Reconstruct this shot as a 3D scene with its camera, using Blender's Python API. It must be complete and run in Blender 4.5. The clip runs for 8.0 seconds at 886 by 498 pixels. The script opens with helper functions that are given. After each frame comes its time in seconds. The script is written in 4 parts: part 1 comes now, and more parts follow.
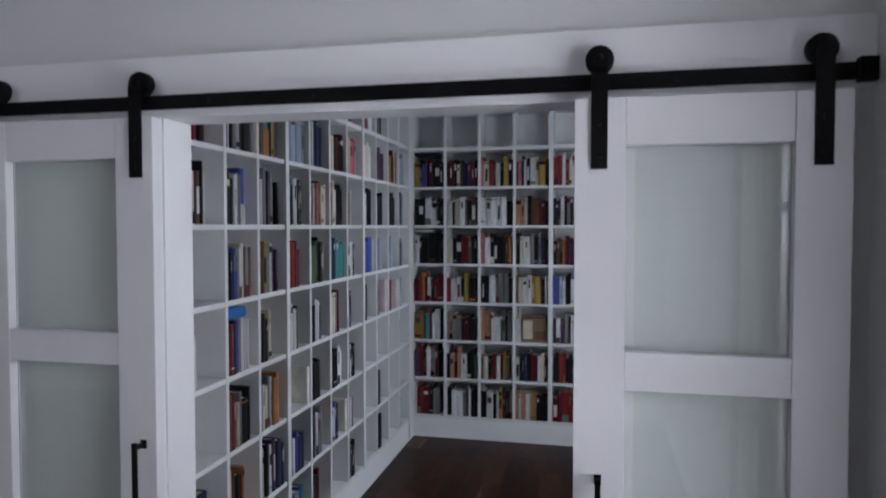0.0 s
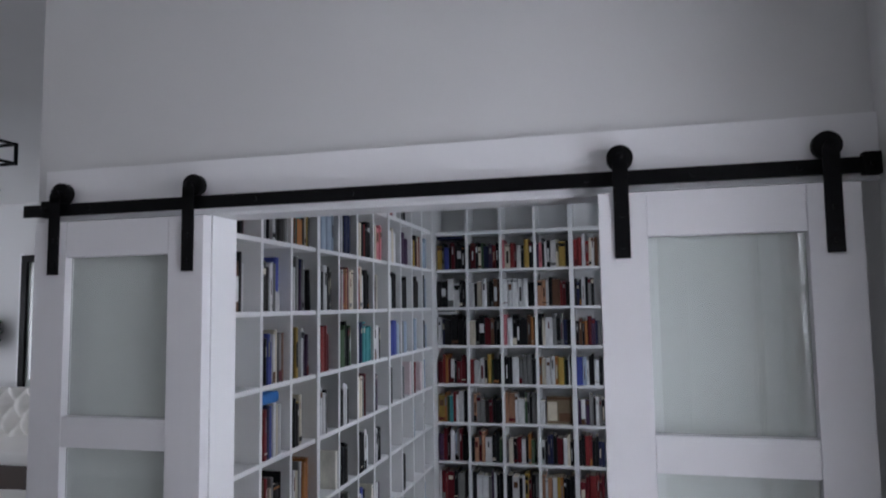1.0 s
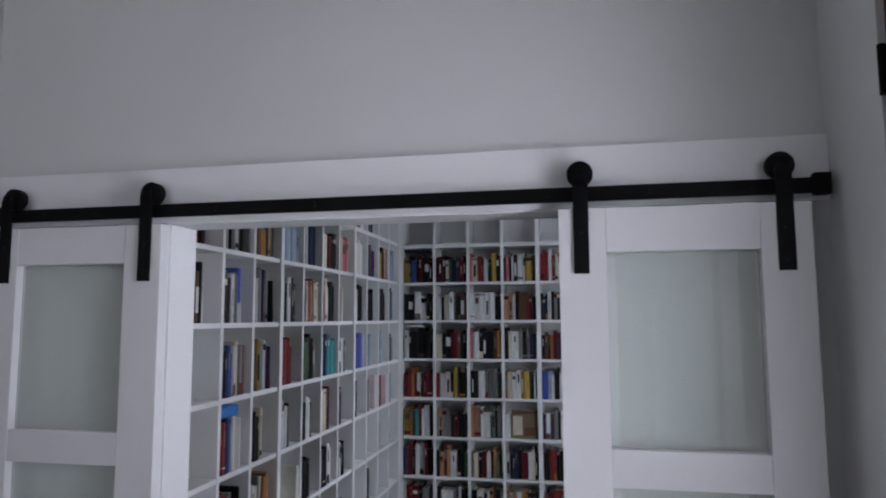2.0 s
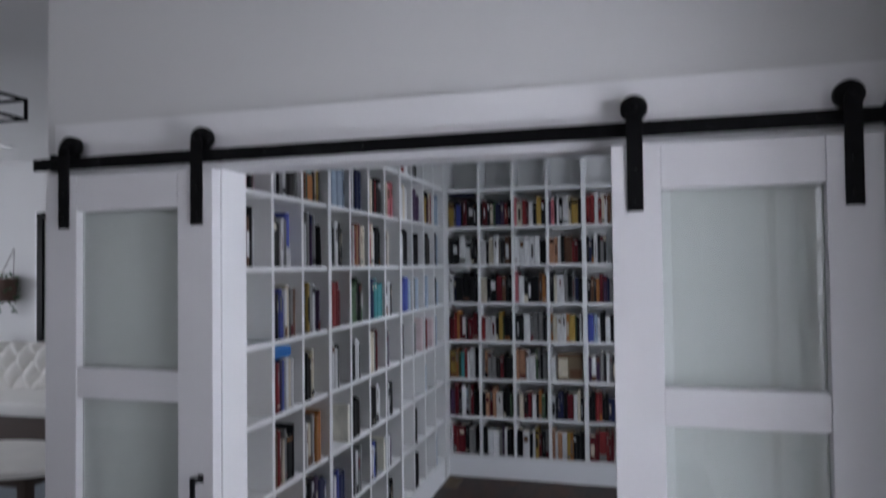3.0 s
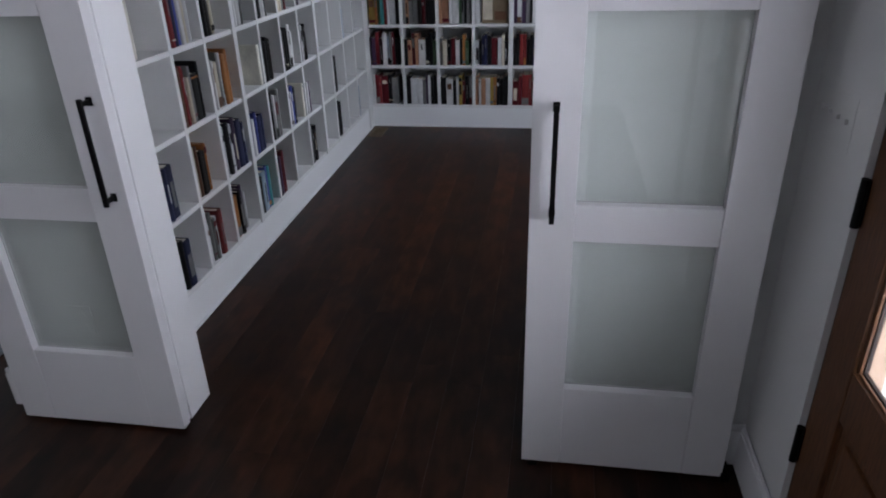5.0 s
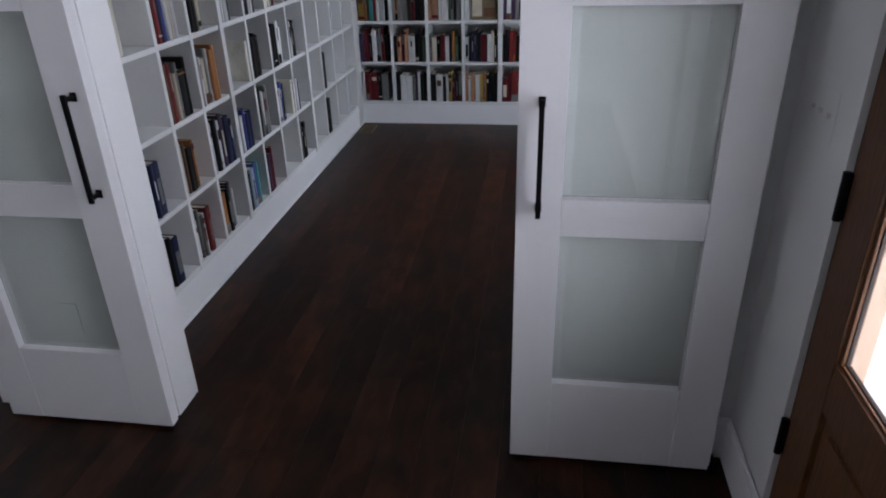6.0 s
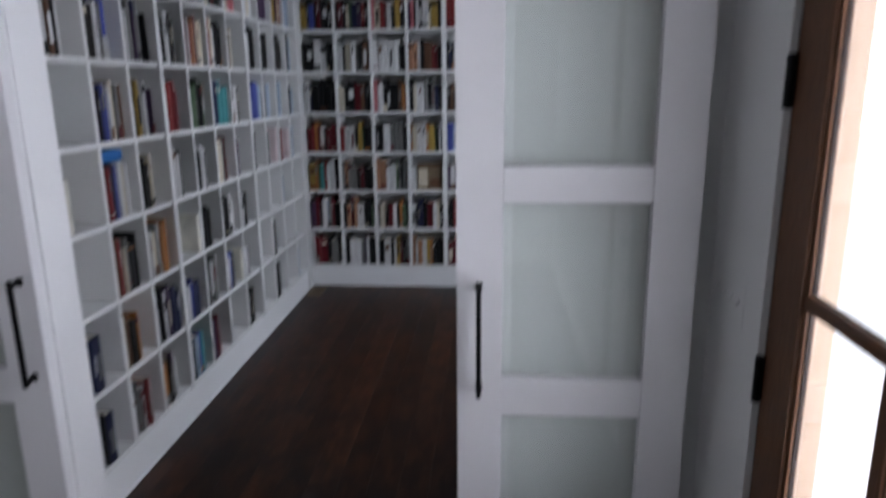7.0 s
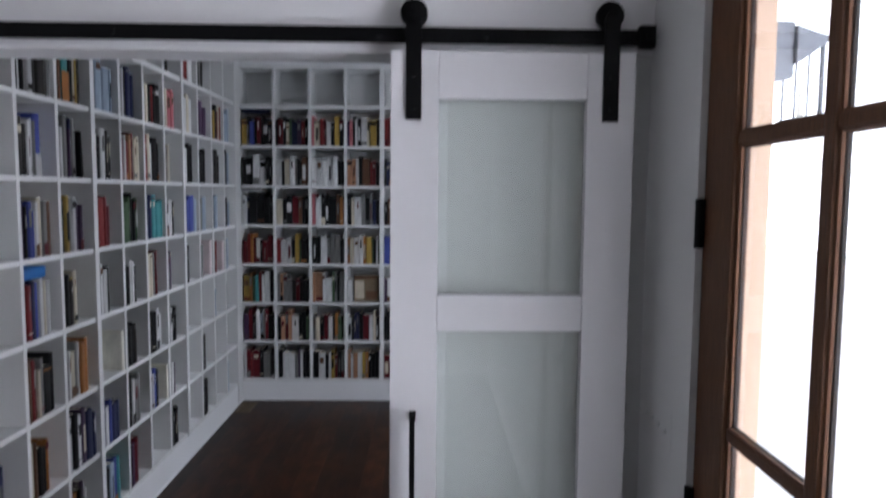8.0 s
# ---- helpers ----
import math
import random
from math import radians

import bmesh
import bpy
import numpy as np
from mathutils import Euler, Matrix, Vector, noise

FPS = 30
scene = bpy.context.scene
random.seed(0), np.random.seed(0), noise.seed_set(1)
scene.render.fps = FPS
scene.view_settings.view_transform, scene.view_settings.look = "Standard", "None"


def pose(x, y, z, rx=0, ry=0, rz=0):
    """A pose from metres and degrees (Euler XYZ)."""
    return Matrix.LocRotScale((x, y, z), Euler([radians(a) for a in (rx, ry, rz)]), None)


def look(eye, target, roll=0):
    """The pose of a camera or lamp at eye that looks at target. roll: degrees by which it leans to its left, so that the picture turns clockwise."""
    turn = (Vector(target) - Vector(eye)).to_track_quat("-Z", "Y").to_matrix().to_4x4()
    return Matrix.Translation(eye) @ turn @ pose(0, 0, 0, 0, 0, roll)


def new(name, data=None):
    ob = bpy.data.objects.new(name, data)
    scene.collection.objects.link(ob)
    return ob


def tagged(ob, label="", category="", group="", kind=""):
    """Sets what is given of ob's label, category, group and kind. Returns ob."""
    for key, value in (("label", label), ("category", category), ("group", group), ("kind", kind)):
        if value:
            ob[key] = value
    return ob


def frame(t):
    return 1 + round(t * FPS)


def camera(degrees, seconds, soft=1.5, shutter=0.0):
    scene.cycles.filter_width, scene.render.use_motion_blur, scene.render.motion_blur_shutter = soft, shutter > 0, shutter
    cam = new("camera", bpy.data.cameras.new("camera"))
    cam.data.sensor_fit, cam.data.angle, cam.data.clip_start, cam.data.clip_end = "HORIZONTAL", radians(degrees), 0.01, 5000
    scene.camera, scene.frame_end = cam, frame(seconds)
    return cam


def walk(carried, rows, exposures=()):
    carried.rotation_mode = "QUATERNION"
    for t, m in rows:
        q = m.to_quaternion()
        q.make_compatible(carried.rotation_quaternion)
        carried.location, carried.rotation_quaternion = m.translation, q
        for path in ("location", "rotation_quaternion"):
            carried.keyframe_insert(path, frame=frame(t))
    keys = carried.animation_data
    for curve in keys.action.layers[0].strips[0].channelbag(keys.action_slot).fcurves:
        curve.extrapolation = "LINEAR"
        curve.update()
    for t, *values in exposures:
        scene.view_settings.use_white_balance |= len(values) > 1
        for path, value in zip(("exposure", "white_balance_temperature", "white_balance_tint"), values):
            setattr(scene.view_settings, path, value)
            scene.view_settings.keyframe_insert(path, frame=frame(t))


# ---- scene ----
# ================= camera =================
cam = camera(66.52, 8.0, soft=1.9, shutter=0.7)
# seconds, place in metres, yaw, pitch, roll in degrees
PATH = [
    (0.0, 1.4326, -1.6190, 1.7161, 12.532, -1.920, -0.055),
    (0.5, 1.3803, -1.7206, 1.7267, 10.597, 0.622, -0.520),
    (1.0, 1.4142, -1.7268, 1.7393, 13.936, 4.789, -0.799),
    (1.5, 1.4370, -1.7271, 1.7438, 12.486, 5.471, 0.251),
    (1.7, 1.4412, -1.7222, 1.7417, 10.894, 5.892, 0.007),
    (2.8, 1.4205, -1.7160, 1.7368, 14.790, 3.450, -0.850),
    (3.0, 1.4169, -1.7094, 1.7244, 15.037, 1.347, -0.671),
    (3.5, 1.4309, -1.6629, 1.6524, 12.711, -8.583, -0.063),
    (4.0, 1.4343, -1.6279, 1.5918, 11.481, -17.387, -0.524),
    (4.5, 1.4338, -1.6133, 1.5484, 10.992, -23.085, -1.535),
    (4.7, 1.4318, -1.6066, 1.5347, 10.407, -25.874, -1.827),
    (6.0, 1.4466, -1.6090, 1.5225, 8.808, -26.365, -1.647),
    (6.5, 1.4579, -1.6157, 1.5446, 8.010, -24.422, -1.260),
    (7.0, 1.4749, -1.6385, 1.6148, 4.150, -13.654, -0.596),
    (7.5, 1.4804, -1.6390, 1.6397, 0.546, -9.013, 0.526),
    (8.0, 1.4843, -1.6513, 1.6733, -1.205, -4.725, 0.517),
]


def camera_pose(x, y, z, yaw, pitch, roll):
    a, b = radians(yaw), radians(pitch)
    ahead = Vector((-math.sin(a) * math.cos(b), math.cos(a) * math.cos(b), math.sin(b)))
    eye = Vector((x, y, z))
    return look(eye, eye + ahead, roll)


walk(cam, [(r[0], camera_pose(*r[1:])) for r in PATH], [(0.0, -0.49, 6020, 15), (4.5, -0.48, 6020, 15), (6.0, -0.44, 6040, 15), (8.0, -0.45, 6080, 15)])

# ================= light =================
world = bpy.data.worlds.new("overcast_sky")
scene.world = world
world.use_nodes = True
wn = world.node_tree.nodes
sky = wn.new("ShaderNodeTexSky")
sky.sky_type, sky.sun_disc = "NISHITA", False
sky.sun_elevation, sky.sun_rotation = radians(50), radians(0)
wn["Background"].inputs["Strength"].default_value = 0.15
world.node_tree.links.new(sky.outputs["Color"], wn["Background"].inputs["Color"])


def lamp(name, kind, energy, color, m, size=None, size_y=None, angle=None):
    data = bpy.data.lights.new(name, kind)
    data.energy, data.color = energy, color
    if size:
        data.shape, data.size, data.size_y = "RECTANGLE", size, size_y
    if angle:
        data.angle = radians(angle)
    ob = new(name, data)
    ob.matrix_world = m
    return ob


lamp("sun", "SUN", 5.0, (1.0, 0.97, 0.93), look((3, 8, 10), (3.1, 0, 0)), angle=12)
# daylight in the openings: entry door, window behind the walker, living-room glazing, library window
lamp("daylight_entry_door", "AREA", 146, (0.96, 0.965, 1.0), look((3.1, -1.0, 1.15), (2.0, -1.0, 1.40)), 2.2, 2.3)
lamp("daylight_hall_window", "AREA", 11.5, (1.0, 0.965, 0.95), look((-1.2, -4.36, 2.0), (-0.9, 0, 2.0)), 2.0, 1.3)
lamp("daylight_living_window", "AREA", 88, (0.96, 0.97, 1.0), look((-6.86, 1.2, 1.5), (0, 1.2, 3.4)), 2.6, 1.9)
lamp("daylight_library_window", "AREA", 15.5, (0.84, 0.93, 1.0), look((2.06, 2.15, 1.38), (0.3, 3.0, 1.35)), 1.2, 2.15)


# ================= materials =================
def material(name, color, rough=0.5, metal=0.0, grain=0.0, grain_scale=40.0, stretch=(1, 1, 1), bump=0.0, blotch=0.0, spec=0.5,
             coat=0.0, coat_rough=0.12, sharpen=False, random_shift=0.0, second=None, knots=0.0):
    m = bpy.data.materials.new(name)
    m.use_nodes = True
    n, l = m.node_tree.nodes, m.node_tree.links
    p = n["Principled BSDF"]
    p.inputs["Metallic"].default_value = metal
    p.inputs["Specular IOR Level"].default_value = spec
    p.inputs["Coat Weight"].default_value = coat
    p.inputs["Coat Roughness"].default_value = coat_rough
    tc = n.new("ShaderNodeTexCoord")
    mp = n.new("ShaderNodeMapping")
    mp.inputs["Scale"].default_value = stretch
    l.new(tc.outputs["Object"], mp.inputs["Vector"])
    fine = n.new("ShaderNodeTexNoise")
    fine.inputs["Scale"].default_value, fine.inputs["Detail"].default_value = grain_scale, 6
    l.new(mp.outputs["Vector"], fine.inputs["Vector"])
    broad = n.new("ShaderNodeTexNoise")
    broad.inputs["Scale"].default_value, broad.inputs["Detail"].default_value = 1.7, 3
    l.new(tc.outputs["Object"], broad.inputs["Vector"])
    mix = n.new("ShaderNodeMix")
    mix.data_type = "RGBA"
    dark = second or [c * (1 - grain) for c in color]
    lite = [min(1, c * (1 + grain * 0.5)) for c in color]
    mix.inputs["A"].default_value, mix.inputs["B"].default_value = (*dark, 1), (*lite, 1)
    sharp = n.new("ShaderNodeMapRange")
    sharp.inputs["From Min"].default_value, sharp.inputs["From Max"].default_value = (0.34, 0.66) if sharpen else (0.0, 1.0)
    l.new(fine.outputs["Fac"], sharp.inputs["Value"])
    l.new(sharp.outputs["Result"], mix.inputs["Factor"])
    hsv = n.new("ShaderNodeHueSaturation")
    l.new(mix.outputs["Result"], hsv.inputs["Color"])
    val = n.new("ShaderNodeMapRange")
    val.inputs["To Min"].default_value, val.inputs["To Max"].default_value = 1 - blotch, 1 + blotch
    val.inputs["From Min"].default_value, val.inputs["From Max"].default_value = 0.3, 0.7
    l.new(broad.outputs["Fac"], val.inputs["Value"])
    last = val.outputs["Result"]
    if random_shift:
        info = n.new("ShaderNodeObjectInfo")
        rr = n.new("ShaderNodeMapRange")
        rr.inputs["To Min"].default_value, rr.inputs["To Max"].default_value = 1 - random_shift, 1 + random_shift
        l.new(info.outputs["Random"], rr.inputs["Value"])
        mul = n.new("ShaderNodeMath")
        mul.operation = "MULTIPLY"
        l.new(last, mul.inputs[0])
        l.new(rr.outputs["Result"], mul.inputs[1])
        last = mul.outputs["Value"]
    if knots:
        far = n.new("ShaderNodeVectorMath")
        far.operation = "SCALE"
        far.inputs[0].default_value = (31.0, 17.0, 0.0)
        seedv = n.new("ShaderNodeObjectInfo")
        l.new(seedv.outputs["Random"], far.inputs["Scale"])
        moved = n.new("ShaderNodeVectorMath")
        l.new(tc.outputs["Object"], moved.inputs[0])
        l.new(far.outputs["Vector"], moved.inputs[1])
        squash = n.new("ShaderNodeMapping")
        squash.inputs["Scale"].default_value = (1.0, 0.5, 1.0)
        l.new(moved.outputs["Vector"], squash.inputs["Vector"])
        kn = n.new("ShaderNodeTexNoise")
        kn.inputs["Scale"].default_value, kn.inputs["Detail"].default_value = 11.0, 2.5
        l.new(squash.outputs["Vector"], kn.inputs["Vector"])
        kr = n.new("ShaderNodeMapRange")
        kr.inputs["From Min"].default_value, kr.inputs["From Max"].default_value = 0.40, 0.60
        kr.inputs["To Min"].default_value, kr.inputs["To Max"].default_value = 1 - knots, 1 + 0.5 * knots
        l.new(kn.outputs["Fac"], kr.inputs["Value"])
        km = n.new("ShaderNodeMath")
        km.operation = "MULTIPLY"
        l.new(last, km.inputs[0])
        l.new(kr.outputs["Result"], km.inputs[1])
        last = km.outputs["Value"]
    l.new(last, hsv.inputs["Value"])
    l.new(hsv.outputs["Color"], p.inputs["Base Color"])
    rg = n.new("ShaderNodeMapRange")
    rg.inputs["To Min"].default_value, rg.inputs["To Max"].default_value = rough * 0.85, min(1, rough * 1.15)
    l.new(broad.outputs["Fac"], rg.inputs["Value"])
    l.new(rg.outputs["Result"], p.inputs["Roughness"])
    if bump:
        b = n.new("ShaderNodeBump")
        b.inputs["Strength"].default_value, b.inputs["Distance"].default_value = bump, 0.004
        l.new(fine.outputs["Fac"], b.inputs["Height"])
        l.new(b.outputs["Normal"], p.inputs["Normal"])
    return m


WALL = material("wall_paint", (0.68, 0.68, 0.675), 0.75, grain=0.02, grain_scale=220, bump=0.12, blotch=0.02)
CEIL = material("ceiling_paint", (0.80, 0.80, 0.79), 0.85, grain=0.02, grain_scale=160, bump=0.1, blotch=0.02)
TRIM = material("white_trim_paint", (0.82, 0.82, 0.83), 0.38, grain=0.015, grain_scale=90, bump=0.05, blotch=0.015)
DOORP = material("white_door_paint", (0.75, 0.745, 0.76), 0.42, grain=0.02, grain_scale=60, stretch=(6, 6, 0.5), bump=0.06, blotch=0.02)
SHELF = material("white_shelf_paint", (0.72, 0.72, 0.715), 0.45, grain=0.02, grain_scale=70, bump=0.05, blotch=0.02)
IRON = material("black_powder_coated_steel", (0.003, 0.003, 0.0036), 0.5, metal=0.0, grain=0.3, grain_scale=180, bump=0.15, spec=0.14)
FROST = material("pale_green_frosted_glass", (0.50, 0.55, 0.52), 0.3, grain=0.015, grain_scale=8, stretch=(10, 1, 1), spec=0.4, coat=1.0, coat_rough=0.02)
WOOD = material("stained_oak", (0.115, 0.047, 0.019), 0.5, spec=0.25, sharpen=True, grain=0.4, grain_scale=26, stretch=(12, 12, 0.8), bump=0.12, blotch=0.12)
CEDAR = material("pale_cedar", (0.56, 0.41, 0.29), 0.6, grain=0.25, grain_scale=22, stretch=(9, 9, 0.8), bump=0.1, blotch=0.08)
FLOOR = material("dark_walnut_floor", (0.028, 0.0097, 0.0042), 0.38, spec=0.18, grain=0.45, grain_scale=4, stretch=(5, 0.8, 1), bump=0.06,
                 blotch=0.30, random_shift=0.5, sharpen=True, knots=0.55)
PAPER = material("book_paper", (0.72, 0.66, 0.54), 0.85, grain=0.12, grain_scale=60, stretch=(20, 1, 1))
RUGM = material("blue_grey_wool", (0.21, 0.235, 0.26), 0.95, grain=0.4, grain_scale=60, bump=0.5, blotch=0.25)
LINEN = material("ivory_linen", (0.80, 0.785, 0.75), 0.9, grain=0.1, grain_scale=300, bump=0.25, blotch=0.04)
DARKW = material("dark_table_wood", (0.065, 0.042, 0.03), 0.5, grain=0.4, grain_scale=30, stretch=(1, 12, 12), bump=0.1)
MARBLE = material("pale_table_top", (0.70, 0.68, 0.64), 0.35, grain=0.1, grain_scale=6, blotch=0.06)
BRONZE = material("dull_bronze", (0.17, 0.125, 0.075), 0.55, metal=0.4, grain=0.25, grain_scale=60)
BRASS = material("aged_brass", (0.36, 0.26, 0.15), 0.5, metal=0.4, grain=0.25, grain_scale=60)
LEAF = material("trailing_leaf", (0.05, 0.13, 0.05), 0.6, grain=0.4, grain_scale=30)
TERRA = material("dark_clay_pot", (0.10, 0.055, 0.04), 0.7, grain=0.3, grain_scale=40, bump=0.2)
# pale blue-grey: the outdoor glare over the lantern is put into its colour
LANT = material("glare_paled_lantern_metal", (0.16, 0.175, 0.20), 0.5, metal=0.3, grain=0.2, grain_scale=80)
STONE = material("porch_stone", (0.84, 0.83, 0.81), 0.8, grain=0.3, grain_scale=20, bump=0.3, blotch=0.1)
# black for the rubber glass gaskets and for shade in gaps and openings
MATTE_BLACK = material("gasket_and_shade_black", (0.015, 0.014, 0.014), 0.8, grain=0.2)
BULB = material("frosted_bulb_glass", (0.8, 0.78, 0.7), 0.3, spec=0.5)

glass = bpy.data.materials.new("clear_glass")
glass.use_nodes = True
gp = glass.node_tree.nodes["Principled BSDF"]
gp.inputs["Transmission Weight"].default_value, gp.inputs["Roughness"].default_value, gp.inputs["IOR"].default_value = 1.0, 0.0, 1.45

tint = bpy.data.materials.new("faintly_green_door_glass")
tint.use_nodes = True
tg = tint.node_tree.nodes["Principled BSDF"]
tg.inputs["Base Color"].default_value = (0.90, 0.95, 0.92, 1)
tg.inputs["Transmission Weight"].default_value, tg.inputs["Roughness"].default_value, tg.inputs["IOR"].default_value = 0.86, 0.0, 1.6

# emissive white that stands in for the overexposed outdoors
glow = bpy.data.materials.new("glowing_white_distance")
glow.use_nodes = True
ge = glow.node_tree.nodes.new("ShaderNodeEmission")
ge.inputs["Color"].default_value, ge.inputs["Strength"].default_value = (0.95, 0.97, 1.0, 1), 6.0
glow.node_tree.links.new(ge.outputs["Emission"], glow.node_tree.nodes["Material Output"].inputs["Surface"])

INK = {
    "k": ("black", (0.0045, 0.0042, 0.0048)), "w": ("white", (0.54, 0.54, 0.54)), "g": ("grey", (0.16, 0.16, 0.155)), "r": ("red", (0.17, 0.021, 0.021)),
    "d": ("maroon", (0.085, 0.006, 0.010)), "b": ("blue", (0.045, 0.06, 0.24)), "n": ("navy", (0.014, 0.018, 0.055)), "t": ("teal", (0.05, 0.21, 0.22)),
    "e": ("green", (0.05, 0.09, 0.045)), "y": ("yellow", (0.34, 0.225, 0.05)), "o": ("orange", (0.31, 0.125, 0.035)), "c": ("cream", (0.52, 0.47, 0.37)),
    "p": ("pink", (0.50, 0.16, 0.18)), "u": ("brown", (0.10, 0.048, 0.026)), "v": ("purple", (0.050, 0.027, 0.060)), "l": ("pale blue", (0.28, 0.34, 0.42)),
    "s": ("salmon", (0.38, 0.20, 0.12)), "h": ("charcoal", (0.020, 0.017, 0.015)),
    "q": ("pale pink", (0.60, 0.50, 0.51)), "i": ("ivory", (0.70, 0.68, 0.60)), "m": ("tan", (0.21, 0.155, 0.095)), "z": ("azure", (0.025, 0.13, 0.36)),
}
BOOKMAT = {k: material("book_cloth_" + v[0].replace(" ", "_"), v[1], 0.6, spec=0.22, grain=0.25, grain_scale=18, blotch=0.2, random_shift=0.25, bump=0.05)
           for k, v in INK.items()}


# ================= mesh helpers =================
def box(bm, x0, x1, y0, y1, z0, z1, bevel=0.0):
    vs = [bm.verts.new((x, y, z)) for x in (x0, x1) for y in (y0, y1) for z in (z0, z1)]
    fs = [bm.faces.new([vs[i] for i in q]) for q in ((0, 1, 3, 2), (4, 6, 7, 5), (0, 4, 5, 1), (2, 3, 7, 6), (0, 2, 6, 4), (1, 5, 7, 3))]
    if bevel:
        bmesh.ops.bevel(bm, geom=list({e for f in fs for e in f.edges}), offset=bevel, segments=2, affect="EDGES", profile=0.7)
    return bm


def slab(x0, x1, y0, y1, z0, z1, bevel=0.0):
    return box(bmesh.new(), x0, x1, y0, y1, z0, z1, bevel)


def rod(bm, a, b, r0, r1=None, seg=16, bevel=0.0):
    a, b = Vector(a), Vector(b)
    m = Matrix.Translation((a + b) / 2) @ (b - a).to_track_quat("Z", "Y").to_matrix().to_4x4()
    made = bmesh.ops.create_cone(bm, cap_ends=True, segments=seg, radius1=r0, radius2=r0 if r1 is None else r1, depth=(b - a).length, matrix=m)
    if bevel:
        vs = set(made["verts"])
        edges = [e for e in bm.edges if e.verts[0] in vs and e.verts[1] in vs and any(len(f.verts) > 4 for f in e.link_faces)]
        bmesh.ops.bevel(bm, geom=edges, offset=bevel, segments=2, affect="EDGES", profile=0.6)
    return bm


def mesh_of(name, bm, mat, smooth=False):
    bmesh.ops.recalc_face_normals(bm, faces=bm.faces)
    me = bpy.data.meshes.new(name)
    bm.to_mesh(me)
    bm.free()
    me.materials.append(mat)
    if smooth:
        me.shade_smooth()
    return me


def part(name, bm, mat, parent, label="", smooth=False):
    ob = new(name, mesh_of(name, bm, mat, smooth))
    ob.parent = parent
    return tagged(ob, label)


def thing(name, label, category, group="", base=(0, 0, 0)):
    ob = new(name)
    ob.location = base
    ob.empty_display_size = 0.1
    return tagged(ob, label, category, group)


def solid(name, bm, mat, label, category, group="", kind="", smooth=False):
    return tagged(new(name, mesh_of(name, bm, mat, smooth)), label, category, group, kind)


def structure(name, bm, mat, label, category):
    """A piece of the setting; a wall's separate stretches become walls of their own."""
    if name.startswith("wall"):
        left = set(bm.verts)
        while left:
            reach, todo = set(), [next(v for v in bm.verts if v in left)]
            while todo:
                v = todo.pop()
                if v not in reach:
                    reach.add(v)
                    todo += [e.other_vert(v) for e in v.link_edges]
            left -= reach
            xs, ys, zs = ([v.co[k] for v in reach] for k in range(3))
            solid(name, slab(min(xs), max(xs), min(ys), max(ys), min(zs), max(zs)), mat, label, category, kind="structure")
        bm.free()
        return None
    return solid(name, bm, mat, label, category, kind="structure")


# ================= plan =================
WF, WB = 0.085, 0.198            # front and back of the wall between hall and library
OX0, OX1, OZ = 0.256, 1.440, 2.020   # opening
WL, WR = -0.400, 2.046           # outer corner of that wall, inner face of the entry wall
CZ = 2.86                        # hall and living-room ceiling
LBZ = 2.800                      # library ceiling
LX, LY = 0.0, 3.694              # shelf fronts: side wall and end wall
DEPTH = 0.26
PZ, Z0 = 0.3094, 0.167           # shelf pitch and plinth height
TH = 0.021
FARY, FARX = 3.98, -6.9
BACKY = -4.4
DY0, DY1, DTOP = -1.113, -0.2475, 2.44   # entry door leaf

# ---- walls ----
bm = slab(WL, OX0 - 0.012, WF, WB, 0, CZ)
box(bm, OX1 + 0.012, WR, WF, WB, 0, CZ)
box(bm, OX0 - 0.012, OX1 + 0.012, WF, WB, OZ + 0.012, CZ)
structure("wall_library_front", bm, WALL, "off-white painted wall with a wide cased opening", "wall")
structure("wall_library_side", slab(WL, -DEPTH - 0.012, WB, FARY, 0, CZ), WALL, "off-white painted partition behind the bookcases", "wall")
structure("wall_library_end", slab(-DEPTH - 0.012, WR + 0.15, LY + DEPTH + 0.012, LY + DEPTH + 0.15, 0, CZ), WALL, "white painted wall behind the bookcases", "wall")
LW0, LW1, LWZ0, LWZ1 = 1.50, 2.80, 0.25, 2.50
bm = slab(WR + 0.03, WR + 0.18, WB, LW0, 0, CZ)
box(bm, WR + 0.03, WR + 0.18, LW1, LY + DEPTH + 0.012, 0, CZ)
box(bm, WR + 0.03, WR + 0.18, LW0, LW1, 0, LWZ0)
box(bm, WR + 0.03, WR + 0.18, LW0, LW1, LWZ1, CZ)
structure("wall_library_window", bm, WALL, "white painted outside wall with a window", "wall")
ED0, ED1 = DY0 - 0.03, -0.243
SL0, SL1 = -1.66, -1.40
bm = slab(WR, WR + 0.126, ED1, WB, 0, CZ)
box(bm, WR, WR + 0.16, BACKY, SL0, 0, CZ)
box(bm, WR, WR + 0.055, SL1, ED0, 0, CZ)
box(bm, WR, WR + 0.16, SL0, SL1, DTOP + 0.001, CZ)
box(bm, WR, WR + 0.126, ED0, ED1, DTOP + 0.02, CZ)
structure("wall_entry", bm, WALL, "off-white painted wall round the entry door", "wall")
HW0, HW1, HWZ0, HWZ1 = -2.2, -0.2, 1.35, 2.65
bm = slab(FARX, HW0, BACKY - 0.15, BACKY, 0, CZ)
box(bm, HW1, WR + 0.18, BACKY - 0.15, BACKY, 0, CZ)
box(bm, HW0, HW1, BACKY - 0.15, BACKY, 0, HWZ0)
box(bm, HW0, HW1, BACKY - 0.15, BACKY, HWZ1, CZ)
structure("wall_hall_back", bm, WALL, "off-white painted wall with a window", "wall")
VW0, VW1, VWZ0, VWZ1 = -0.1, 2.5, 0.55, 2.45
